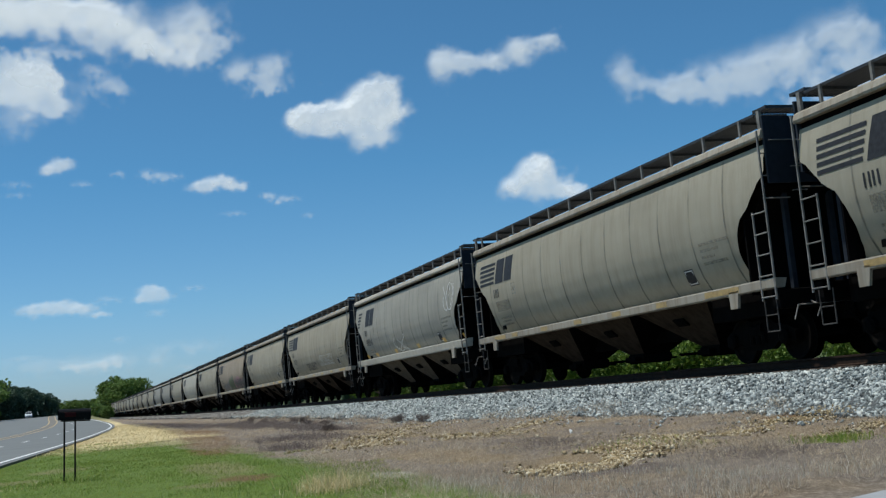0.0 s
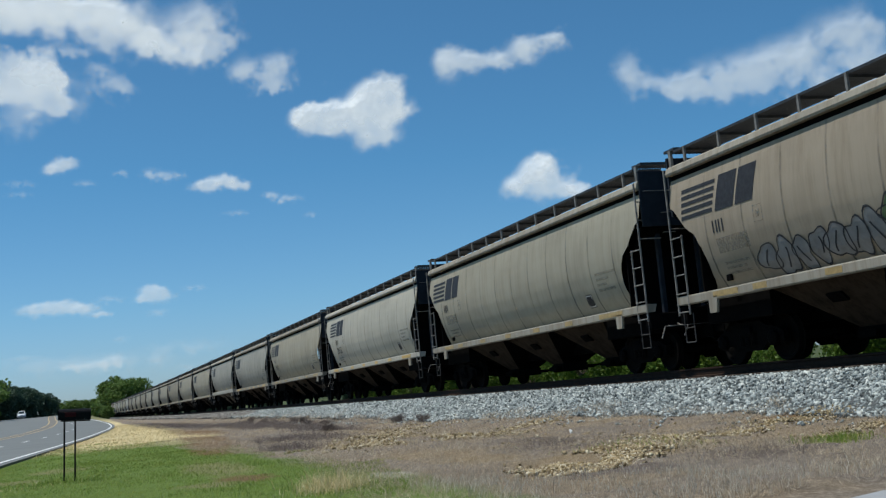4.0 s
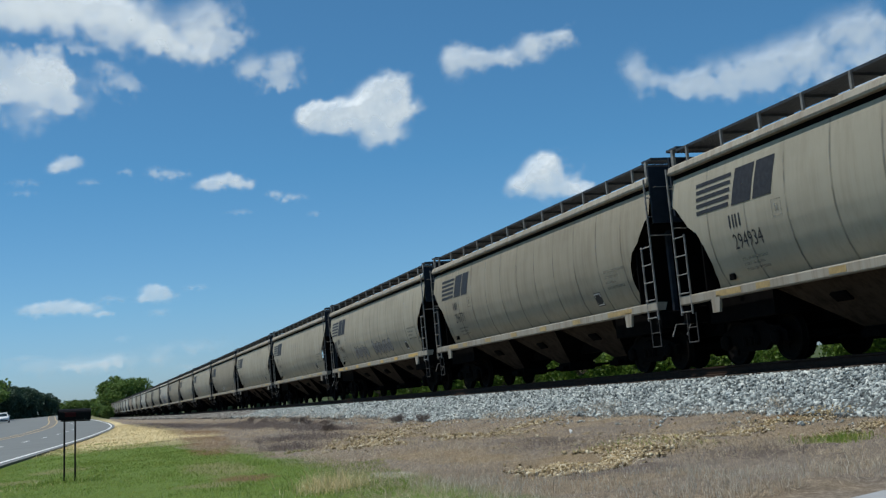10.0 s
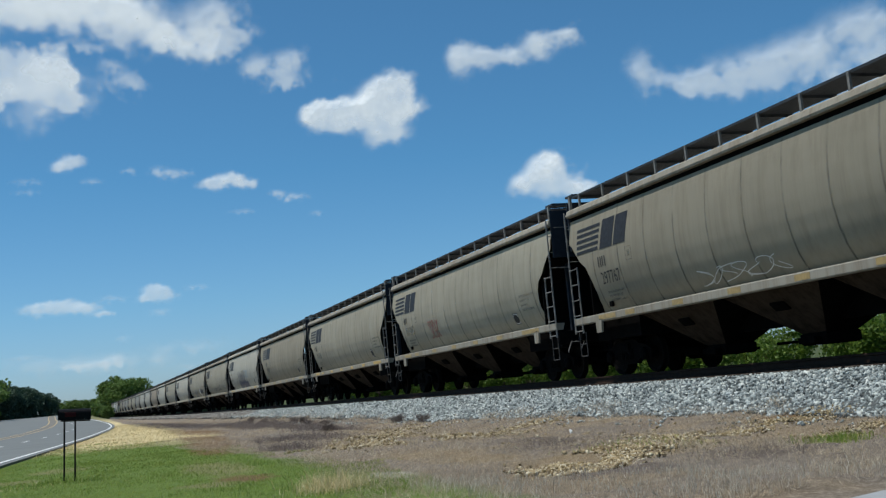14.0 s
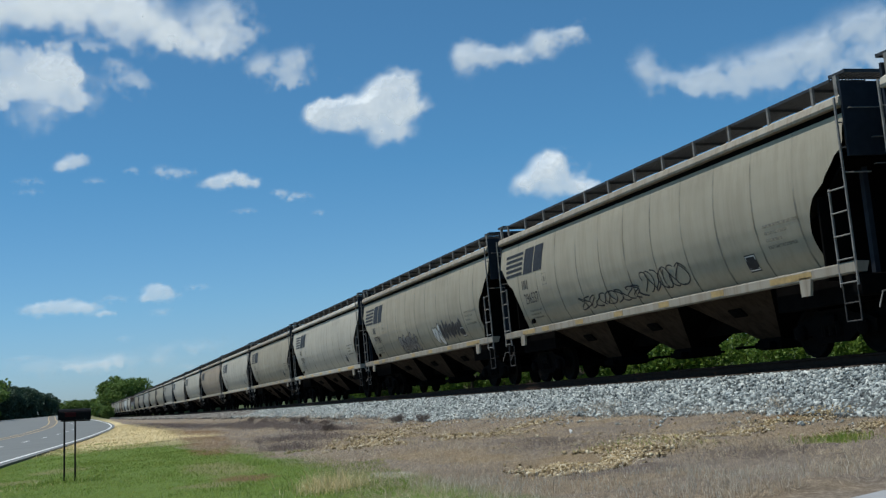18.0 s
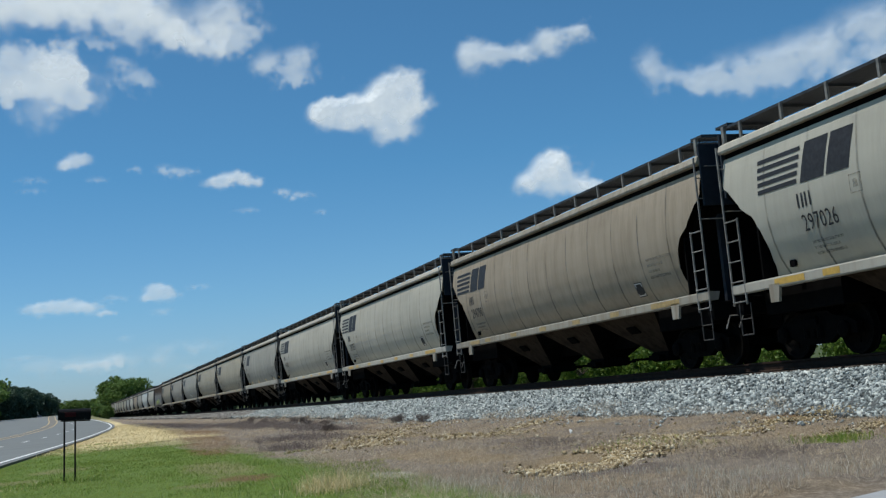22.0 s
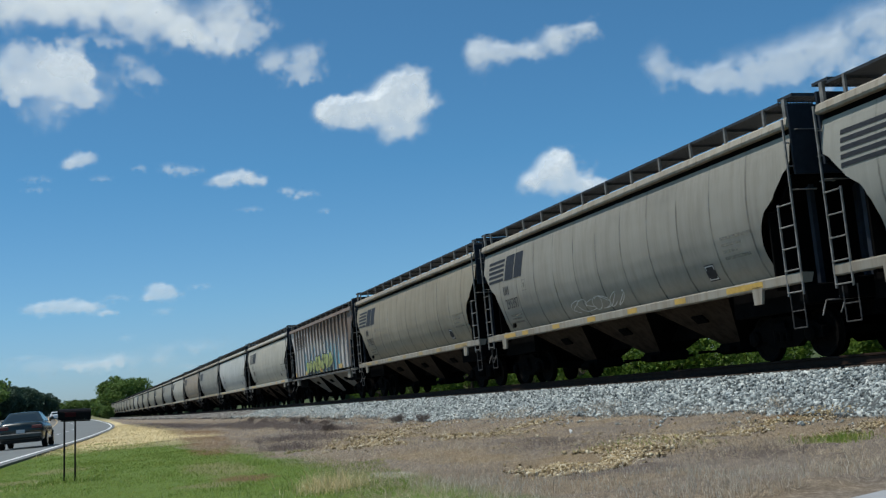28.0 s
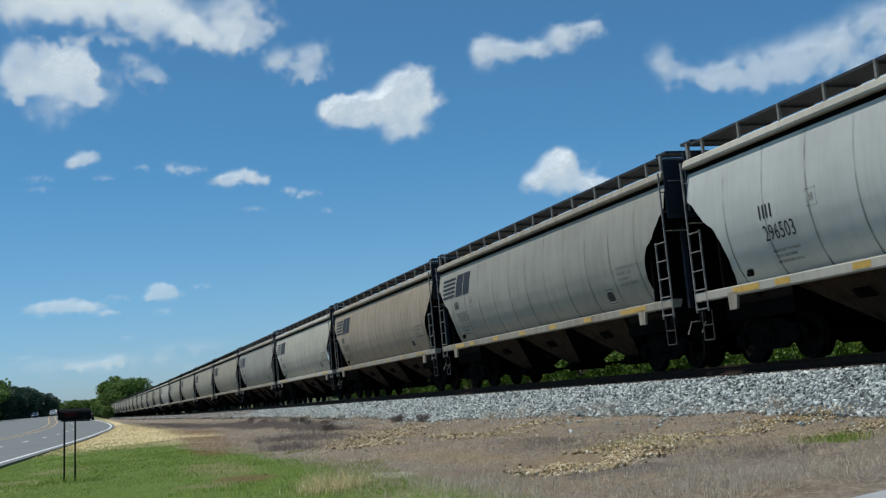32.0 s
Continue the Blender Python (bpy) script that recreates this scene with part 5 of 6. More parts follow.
def stones(name, places, sizes, mat, label, category, rng):
    """Angular stones: squashed, skewed boxes with knocked-in corners."""
    n = len(places)
    base = np.array([(a, b, c) for c in (-1, 1) for b in (-1, 1) for a in (-1, 1)], dtype=float) * 0.5
    v = np.repeat(base[None], n, 0) * rng.uniform(0.55, 1.15, (n, 8, 3))
    v *= np.stack([rng.uniform(0.8, 1.6, n), rng.uniform(0.7, 1.2, n), rng.uniform(0.35, 0.75, n)], -1)[:, None, :]
    q = rng.normal(size=(n, 4))
    q /= np.linalg.norm(q, axis=1)[:, None]
    w, x, y, z = q.T
    r = np.stack([np.stack([1 - 2 * (y * y + z * z), 2 * (x * y - z * w), 2 * (x * z + y * w)], -1), np.stack([2 * (x * y + z * w), 1 - 2 * (x * x + z * z), 2 * (y * z - x * w)], -1),
                  np.stack([2 * (x * z - y * w), 2 * (y * z + x * w), 1 - 2 * (x * x + y * y)], -1)], 1)
    v = np.einsum("nij,nkj->nki", r, v) * np.asarray(sizes)[:, None, None] + np.asarray(places)[:, None, :]
    f = np.array([(0, 2, 3, 1), (4, 5, 7, 6), (0, 1, 5, 4), (2, 6, 7, 3), (0, 4, 6, 2), (1, 3, 7, 5)])
    f = (f[None] + (np.arange(n) * 8)[:, None, None]).reshape(-1, 4)
    ob = new(name, from_arrays(name, v.reshape(-1, 3), f, mat))
    return tagged(ob, label, category, kind="stuff")


def blades(name, places, lengths, widths, lean, mat, label, category, rng, curve=0.35, bow=0.0):
    """Bent blades of two quads that taper."""
    n = len(places)
    p = np.asarray(places)
    a = rng.uniform(0, 2 * np.pi, n)
    d = np.stack([np.cos(a), np.sin(a), np.zeros(n)], -1)
    b = rng.uniform(0, 2 * np.pi, n)
    s = np.stack([np.cos(b), np.sin(b), np.zeros(n)], -1) * np.asarray(widths)[:, None] / 2
    tilt = np.minimum(np.abs(rng.normal(bow, lean, n)), 1.5)
    L = np.asarray(lengths)
    up = np.array([0, 0, 1.0])
    mid = p + d * (np.sin(tilt) * L * 0.5)[:, None] + up * (np.cos(tilt) * L * 0.55)[:, None]
    t2 = np.minimum(tilt + curve * rng.uniform(0.3, 1.6, n), 1.5)
    tip = mid + d * (np.sin(t2) * L * 0.5)[:, None] + up * (np.cos(t2) * L * 0.45)[:, None]
    v = np.stack([p - s, p + s, mid + s * 0.8, mid - s * 0.8, tip + s * 0.15, tip - s * 0.15], 1)
    f = np.array([(0, 1, 2, 3), (3, 2, 4, 5)])
    f = (f[None] + (np.arange(n) * 6)[:, None, None]).reshape(-1, 4)
    ob = new(name, from_arrays(name, v.reshape(-1, 3), f, mat))
    return tagged(ob, label, category, kind="stuff")


def verge(x, y):
    """Height of the ground or, beyond its foot, of the bank."""
    k = x - (TRACK_X - 3.4)
    return land(x, y) if k < 0 else max(land(x, y), RAIL_Z + track_rise(y) - 0.9 + k * 0.371)


def green_edge(y):
    """How far the mown grass reaches from the road."""
    return ease(y, [(0, 2.2), (9, 2.4), (12, 3.1), (14, 3.5), (16, 3.8), (25, 3.3), (34, 2.6), (44, 2.0), (60, 1.2)])


# streaks of washed-out stone: from, to, width, how many
RUBBLE = [((4.2, 10.4), (5.0, 10.85), 0.30, 1700), ((5.0, 10.85), (6.1, 12.0), 0.38, 2000), ((6.1, 12.0), (7.2, 13.3), 0.45, 2000), ((7.2, 13.3), (8.6, 14.9), 0.5, 1700), ((8.4, 14.5), (11.0, 14.9), 0.5, 1300), ((8.7, 12.2), (10.6, 12.2), 0.6, 700), ((4.6, 19.6), (6.7, 25.6), 0.9, 1900), ((6.3, 19.6), (10.1, 24.6), 0.6, 1700), ((7.2, 26), (9.8, 34), 1.0, 800), ((6.0, 14), (10, 20), 1.2, 220)]


def on_rubble(x, y):
    for (xa, ya), (xb, yb), w, n in RUBBLE:
        k = max(0.0, min(1.0, ((x - xa) * (xb - xa) + (y - ya) * (yb - ya)) / ((xb - xa) ** 2 + (yb - ya) ** 2)))
        if (x - xa - (xb - xa) * k) ** 2 + (y - ya - (yb - ya) * k) ** 2 < (0.55 * w) ** 2 and noise.noise((x * 0.9, y * 0.9, 31)) > -0.15:
            return n > 500
    return False


def straw_edge(y):
    """How far the bleached strip reaches from the road."""
    return ease(y, [(36, 2.2), (42, 3.9), (60, 5.2), (90, 6.5), (125, 8)])


def build_cover():
    rng = np.random.default_rng(5)
    # ballast on the near shoulder and slope
    near, old = ([], []), ([], [])
    for y0, y1, per, s in ((6, 22, 820, 0.050), (22, 45, 560, 0.054), (45, 85, 320, 0.064), (85, 160, 110, 0.10), (160, 330, 34, 0.16)):
        n = int((y1 - y0) * 2.7 * per)
        ys = rng.uniform(y0, y1, n)
        c = 1.25 + 2.75 * rng.uniform(0, 1, n)
        for y, k in zip(ys, c):
            top = RAIL_Z - 0.205 + track_rise(y)
            toe = ballast_toe(y) + 0.28 * noise.noise((y * 0.5, 0, 7)) + 0.12 * noise.noise((y * 1.9, 3, 7))
            if k > toe:
                continue
            z = top - 0.06 if k < 1.7 else top - 0.06 - (k - 1.7) * 0.40
            z = max(z, land(TRACK_X - k, y) + 0.01)
            pl, sz = old if y + 14 * noise.noise((k, y * 0.1, 71)) > 82 else near
            pl.append((TRACK_X - k, y, z + rng.uniform(-0.02, 0.03)))
            sz.append(s * rng.uniform(0.6, 1.5))
    stones("ballast", *near, M["stone"], "pale grey crushed stone ballast along the track", "ballast", rng)
    stones("weathered_ballast", *old, M["stone_old"], "dusty brownish grey old ballast farther along the track", "ballast", rng)
    # stray ballast at the toe, and ochre rubble in washed-out streaks
    pl, sz = [], []
    for (xa, ya), (xb, yb), w, n in RUBBLE:
        for _ in range(n):
            k = rng.uniform(0, 1)
            x, y = xa + (xb - xa) * k + rng.normal(0, w * 0.5), ya + (yb - ya) * k + rng.normal(0, w * 0.8)
            if x > 10.9 or noise.noise((x * 0.9, y * 0.9, 31)) < -0.35:
                continue
            pl.append((x, y, verge(x, y) + 0.005))
            sz.append((0.028 if y < 16 else 0.036) * rng.uniform(0.45, 1.6))
    stones("rubble", pl, sz, M["ochre"], "ochre broken stone washed over the dry verge", "rubble", rng)
    pl, sz = [], []
    for _ in range(1500):
        x, y = rng.uniform(9.6, 11.0), rng.uniform(7, 60)
        if noise.noise((x, y * 0.6, 12)) > -0.05:
            pl.append((x, y, land(x, y) + 0.01))
            sz.append(0.045 * rng.uniform(0.5, 1.4))
    stones("stray_ballast", pl, sz, M["stone"], "stray grey stones strewn below the ballast", "ballast", rng)
    # mown grass
    pl, ln, wd = [], [], []
    for y0, y1, n, s in ((8.5, 16, 42000, 1.0), (16, 28, 44000, 1.25), (28, 48, 26000, 1.6)):
        for _ in range(n):
            y = rng.uniform(y0, y1)
            e = road_edge(y) + 0.35
            x = rng.uniform(e, green_edge(y) + 1.2)
            q = noise.noise((x * 0.8, y * 0.5, 4)) + 0.5 * noise.noise((x * 2.7, y * 2.1, 4))
            if x > green_edge(y) + 0.9 * q or (y > 36 and q < (y - 40) * 0.06):
                continue
            if (q < -0.42 or bare(x, y)) and rng.random() < (0.35 if bare(x, y) in ("dun", "pale") else 0.75):
                continue
            pl.append((x, y, land(x, y) - 0.01))
            ln.append((0.024 + 0.014 * (q > 0.2) + 0.03 * rng.random() ** 4) * (1 + 0.12 * s))
            wd.append(0.0042 * s)
    blades("grass", pl, ln, wd, 0.45, M["blade"], "short mown green grass on the verge", "grass", rng)
    # dead weeds between the grass and the bank
    pl, ln, wd = [], [], []
    for y0, y1, n, s in ((5.5, 16, 140000, 1.0), (16, 30, 115000, 1.3), (30, 60, 60000, 1.9), (60, 130, 60000, 3.0)):
        for _ in range(n):
            y = rng.uniform(y0, y1)
            g = green_edge(y)
            x = rng.uniform(max(g - 0.5, straw_edge(y) - 0.4 if y > 36 else -9), TRACK_X - ballast_toe(y) + 0.3)
            q = noise.noise((x * 0.7, y * 0.5, 14)) + 0.6 * noise.noise((x * 2.1, y * 1.6, 17))
            if rng.random() > 0.42 + 0.75 * q + (0.3 if x < g + 1.2 else 0):
                continue
            if y < 45 and x > TRACK_X - ballast_toe(y) - 0.6 and rng.random() < 0.1 or (bare(x, y) in ("soil", "mud") or on_rubble(x, y)) and rng.random() < (0.7 if on_rubble(x, y) else 0.4):
                continue
            if x < road_edge(y) + 0.6:
                continue
            if 2.5 < x < 9.5 and -8 < y < 6.4:
                continue
            pl.append((x, y, verge(x, y) - 0.005))
            ln.append((0.06 + 0.10 * max(0, q) + 0.09 * rng.random() ** 2) * (1 + 0.12 * s))
            wd.append(0.0030 * s)
    # weeds that climb over the foot of the ballast in clumps
    for _ in range(52000):
        y = 9 + 75 * rng.random() ** 1.6
        k = rng.uniform(-0.75, 0.6)
        x = TRACK_X - ballast_toe(y) + k
        q = noise.noise((x * 0.8, y * 0.45, 61)) + 0.5 * noise.noise((x * 2.3, y * 1.3, 63))
        if q < 0.05 + 0.55 * max(0.0, k):
            continue
        pl.append((x, y, verge(x, y) - 0.005))
        ln.append(rng.uniform(0.07, 0.26) * (0.7 + q))
        wd.append(0.0034 * (1 + y / 40))
    blades("dry_weeds", pl, ln, wd, 0.40, M["dryblade"], "matted grey-brown dead weeds on the verge", "weeds", rng, 0.35, 1.25)
    # dark brush standing in masses on the bank
    pl, ln, wd = [], [], []
    for cx, cy, rx, ry, tone in BARE:
        if tone != "mauve":
            continue
        far = cy > 20
        for _ in range(int((2600 if far else 900) * rx * ry ** 0.6)):
            x, y = cx + rng.normal(0, rx * 0.6), cy + rng.normal(0, ry * 0.6)
            if noise.noise((x * 0.9, y * 0.5, 41)) < -0.1:
                continue
            pl.append((x, y, verge(x, y) - 0.01))
            ln.append((0.20 if far else 0.13) * rng.uniform(0.3, 1.3))
            wd.append(0.007 if far else 0.004)
    blades("brushwood", pl, ln, wd, 0.6, M["twig"], "dark grey-brown brush standing on the dry bank", "weeds", rng, 0.6, 0.3)
    # pale upright stubble along the turn-out
    pl, ln, wd = [], [], []
    for _ in range(16000):
        x, y = rng.uniform(2.9, 7.5), rng.uniform(6.5, 11.5)
        lim = 11.2 - (x - 2.9) * 1.05
        if not (6.2 < y < lim) or rng.random() > 0.5 + noise.noise((x * 1.6, y * 1.6, 51)):
            continue
        pl.append((x, y, land(x, y) - 0.005))
        ln.append(rng.uniform(0.05, 0.14))
        wd.append(0.0032)
    blades("stubble", pl, ln, wd, 0.4, M["stubble"], "pale upright dead grass stubble beside the turn-out", "weeds", rng, 0.4)
    # straw: the bleached strip along the road and a few tufts
    pl, ln, wd = [], [], []
    for _ in range(26000):
        y = rng.uniform(34, 125)
        e = road_edge(y) + 0.3
        x = rng.uniform(e, max(e + 1.0, straw_edge(y)))
        q = noise.noise((x * 0.6, y * 0.15, 24))
        if rng.random() > 0.55 + 0.6 * q:
            continue
        pl.append((x, y, land(x, y) - 0.01))
        ln.append(0.05 + 0.08 * rng.random())
        wd.append(0.015)
    for cx, cy, n, r, h in ((2.42, 11.4, 700, 0.17, 0.24), (2.2, 11.0, 260, 0.15, 0.2), (-0.9, 17.6, 240, 0.35, 0.05), (-0.4, 18.6, 200, 0.4, 0.05)):
        for _ in range(n):
            x, y = cx + rng.normal(0, r), cy + rng.normal(0, r * 1.4)
            pl.append((x, y, land(x, y) - 0.01))
            ln.append(h * rng.uniform(0.5, 1.2))
            wd.append(0.0045)
    blades("straw", pl, ln, wd, 0.9, M["strawblade"], "bleached straw-coloured grass by the road", "grass", rng, 0.5)
    # a few live tufts among the weeds
    pl, ln, wd = [], [], []
    for cx, cy, n, r, h in ((8.05, 11.15, 420, 0.20, 0.13), (8.35, 11.35, 240, 0.16, 0.12), (7.0, 13.0, 160, 0.4, 0.1), (6.2, 12.2, 140, 0.4, 0.1), (-0.25, 18.3, 160, 0.18, 0.12), (0.2, 17.9, 120, 0.2, 0.12)):
        for _ in range(n):
            x, y = cx + rng.normal(0, r), cy + rng.normal(0, r)
            pl.append((x, y, land(x, y) - 0.01))
            ln.append(h * rng.uniform(0.5, 1.2))
            wd.append(0.008)
    blades("green_tufts", pl, ln, wd, 0.5, M["blade"], "fresh green tufts among dead weeds", "grass", rng)


build_cover()


def brush(name, h, r, n, seed):
    """A dead bush: bare twigs that fork from the root."""
    rng = random.Random(seed)
    mb = MB()
    for i in range(n):
        a, t = rng.uniform(0, 6.28), rng.uniform(0.1, 1.0)
        ln = h * rng.uniform(0.6, 1.1)
        p = Vector((rng.gauss(0, r * 0.25), rng.gauss(0, r * 0.25), 0))
        d = Vector((math.cos(a) * math.sin(t), math.sin(a) * math.sin(t), math.cos(t)))
        q = p + d * ln * 0.6
        mb.tube(p, q, 0.008, 3, 0.005)
        for _ in range(4):
            e = q + Vector((rng.gauss(0, 0.16), rng.gauss(0, 0.16), rng.uniform(0.05, 0.3))) * h
            mb.tube(p.lerp(q, rng.uniform(0.4, 1)), e, 0.005, 3, 0.002)
    ob = part(name, mb.data(name, M["twig"]))
    return tagged(ob, "leafless grey dead bush on the dry bank", "bush", "dead bushes on the bank")


def build_brush():
    rng = random.Random(3)
    base = [brush("dead_bush", 0.55, 0.4, 60, s) for s in (1, 2, 3)]
    spots = [(9.6, 50), (9.9, 52.5), (9.3, 48), (10.0, 55), (7.0, 33), (7.3, 34.2), (6.8, 32.3), (7.6, 35), (9.9, 36), (10.1, 34), (10.2, 62), (10.3, 66), (7.8, 36), (9.6, 46), (10.4, 72)]
    for i, (x, y) in enumerate(spots):
        src = base[i % 3]
        copy_thing(src, pose(x, y, verge(x, y) - 0.02, 0, 0, rng.uniform(0, 360)) @ Matrix.Scale(rng.uniform(0.4, 0.8), 4))
    for o in base:
        bpy.data.objects.remove(o)


build_brush()

# ---------------------------------------------------------------- trees and hedges
M["leaf"] = tint_material("summer leaves", [(0.0, (0.06, 0.11, 0.025)), (0.5, (0.12, 0.195, 0.045)), (1.0, (0.19, 0.28, 0.075))], 0.6, 1, 0.1, 0.3)
# bluish cast here is the distance haze, put into the leaf colour
M["leaf_dark"] = tint_material("hazy dark woodland leaves", [(0.0, (0.032, 0.062, 0.042)), (0.5, (0.052, 0.098, 0.064)), (1.0, (0.088, 0.142, 0.088))], 0.6, 1, 0.1, 0.25)
M["leaf_bright"] = tint_material("bright young leaves", [(0.0, (0.05, 0.10, 0.012)), (0.5, (0.10, 0.175, 0.025)), (1.0, (0.17, 0.25, 0.045))], 0.6, 1, 0.1, 0.4)
M["bark"] = plain("grey-brown bark", (0.10, 0.08, 0.06), 0.95, 0, 0.4, 6, 0.5)


def tree(h, r, leaves, size, seed, mat, low=0.18, name="tree"):
    """A tapered trunk, forking limbs, and a crown of many leaf clumps in uneven boughs."""
    rg = random.Random(seed)
    rng = np.random.default_rng(seed)
    root = new(name)
    tr = MB()
    fork = h * rg.uniform(0.28, 0.36)
    tr.tube((0, 0, -0.3), (0, 0, fork), h * 0.028, 8, h * 0.018)
    boughs = []
    for i in range(9):
        a, t = i * 2.4 + rg.uniform(-0.4, 0.4), rg.uniform(0.25, 1.15)
        ln = h * rg.uniform(0.32, 0.52)
        e = Vector((math.cos(a) * math.sin(t) * r * 0.75, math.sin(a) * math.sin(t) * r * 0.75, fork + math.cos(t) * ln))
        tr.tube((0, 0, fork - 0.1 * h * (i % 3) * 0.3), e, h * 0.011, 6, h * 0.004)
        boughs.append((e, r * rg.uniform(0.30, 0.48)))
    for i in range(16):
        a, z = rg.uniform(0, 6.28), rg.uniform(low, 0.93)
        w = math.sqrt(max(0.05, 1 - ((z - 0.55) / 0.5) ** 2))
        boughs.append((Vector((math.cos(a) * r * 0.72 * w, math.sin(a) * r * 0.72 * w, h * z)), r * rg.uniform(0.22, 0.4)))
    part("trunk", tr, M["bark"], root)
    c = np.array([b[0] for b in boughs])
    rad = np.array([b[1] for b in boughs])
    k = rng.integers(0, len(boughs), leaves)
    d = rng.normal(size=(leaves, 3))
    d /= np.linalg.norm(d, axis=1)[:, None]
    p = c[k] + d * (rad[k] * rng.uniform(0.45, 1.08, leaves))[:, None] * np.array([1, 1, 0.85])
    p[:, 2] = np.clip(p[:, 2], h * low * 0.5, h)
    u = rng.normal(size=(leaves, 3))
    u /= np.linalg.norm(u, axis=1)[:, None]
    w = np.cross(u, rng.normal(size=(leaves, 3)))
    w /= np.linalg.norm(w, axis=1)[:, None]
    s = size * rng.uniform(0.6, 1.4, leaves)[:, None]
    v = np.stack([p - u * s, p + w * s * 0.6, p + u * s, p - w * s * 0.6], 1)
    f = np.arange(leaves * 4).reshape(-1, 4)
    part("crown", from_arrays("crown", v.reshape(-1, 3), f, mat), None, root)
    return root


def build_trees():
    rg = random.Random(11)
    tall = [tree(13.5, 6.2, 9000, 0.32, s, M["leaf_dark"], 0.04) for s in (1, 2, 3)]
    wide = [tree(15.0, 9.5, 17000, 0.38, 8, M["leaf"], 0.12)]
    mid = [tree(8.0, 5.0, 3200, 0.34, s, M["leaf"], 0.05) for s in (5, 6)]
    bush = [tree(2.6, 1.7, 2600, 0.10, s, M["leaf_bright"], 0.02, "shrub") for s in (21, 22, 23)]

    def put(src, x, y, k, label, category, group):
        o = copy_thing(src, pose(x, y, land(x, y) - 0.1, 0, 0, rg.uniform(0, 360)) @ Matrix.Scale(k, 4))
        tagged(o, label, category, group)

    # the wood on the far side of the road: its outline falls away towards the gap in the middle
    for i in range(19):
        b = -22 + 7.4 * i
        y = 430 + 5.5 * i + rg.uniform(-5, 5)
        up = ease(b, [(-22, 83), (0, 80), (20, 74), (50, 69), (80, 60), (100, 44), (112, 34)]) * rg.uniform(0.9, 1.04)
        x = (b - 134) / 2028 * y
        h = up / 2028 * y + EYE_Z - land(x, y)
        put(tall[i % 3], x, y, h / 13.5, "tall dark green broadleaf tree at the wood's edge", "tree", "wood beyond the road")
    for x, y, k in ((-17.9, 256, 1.15), (-18.8, 262, 1.25)):
        put(mid[0], x, y, k, "sunlit leafy tree beside the road", "tree", "roadside trees")
    for i in range(8):
        put(mid[i % 2], -1.0 + 2.7 * i + rg.uniform(-1, 1), 452 + rg.uniform(-12, 12), rg.uniform(0.7, 0.9) + 0.03 * i, "rounded green tree in the distance", "tree", "distant trees")
    put(wide[0], 17.0, 420, 1.0, "broad spreading green tree behind the line", "tree", "distant trees")
    for x, y, k in ((8.8, 345, 0.5), (7.5, 372, 0.6)):
        put(mid[1], x, y, k, "low leafy tree near the line", "tree", "distant trees")
    # scrub behind the track
    for i in range(66):
        y = 18 + 1.55 * i + rg.uniform(-0.8, 0.8)
        x = 23.5 + rg.uniform(0, 6) + 0.03 * y
        k = rg.uniform(0.5, 0.85)
        if i % 7 == 2:
            k *= 1.3
        k *= 0.5 if 0.69 < x / y < 0.775 else 1.6 if x / y < 0.645 else 1.0
        put(bush[i % 3], x, y, k, "bright green leafy shrub behind the track", "shrub", "scrub behind the track")
    for x, y, k in ((34, 42.0, 0.80), (35.5, 43.0, 0.86), (36.5, 45.5, 0.9), (33, 39.5, 0.7), (37, 44, 0.95), (32.5, 37.5, 0.8), (31, 35, 0.8), (38, 50, 0.85)):
        put(bush[1], x, y, k, "tall leafy bush behind the track", "shrub", "scrub behind the track")
    # added undergrowth: its dark leaves stand for the shade under the far cars
    for i in range(44):
        y = 118 + 7.5 * i + rg.uniform(-2, 2)
        put(tall[i % 3], 24 + 0.012 * y + rg.uniform(0, 4), y, rg.uniform(0.14, 0.22) + 0.0002 * y, "dark leafy undergrowth added to darken gaps under far cars", "shrub", "scrub behind the track")
    for o in tall + wide + mid + bush:
        for c in list(o.children_recursive) + [o]:
            bpy.data.objects.remove(c)


build_trees()


# ---------------------------------------------------------------- mailbox, litter, sleepers
M["mailbox"] = plain("black enamel, sun-faded", (0.012, 0.012, 0.014), 0.5, 0, 0.3, 8)
M["flag_red"] = plain("faded red plate", (0.05, 0.006, 0.008), 0.5, 0, 0.2, 8)
M["post_iron"] = plain("dark iron post", (0.02, 0.018, 0.017), 0.6, 0.3, 0.3, 10)


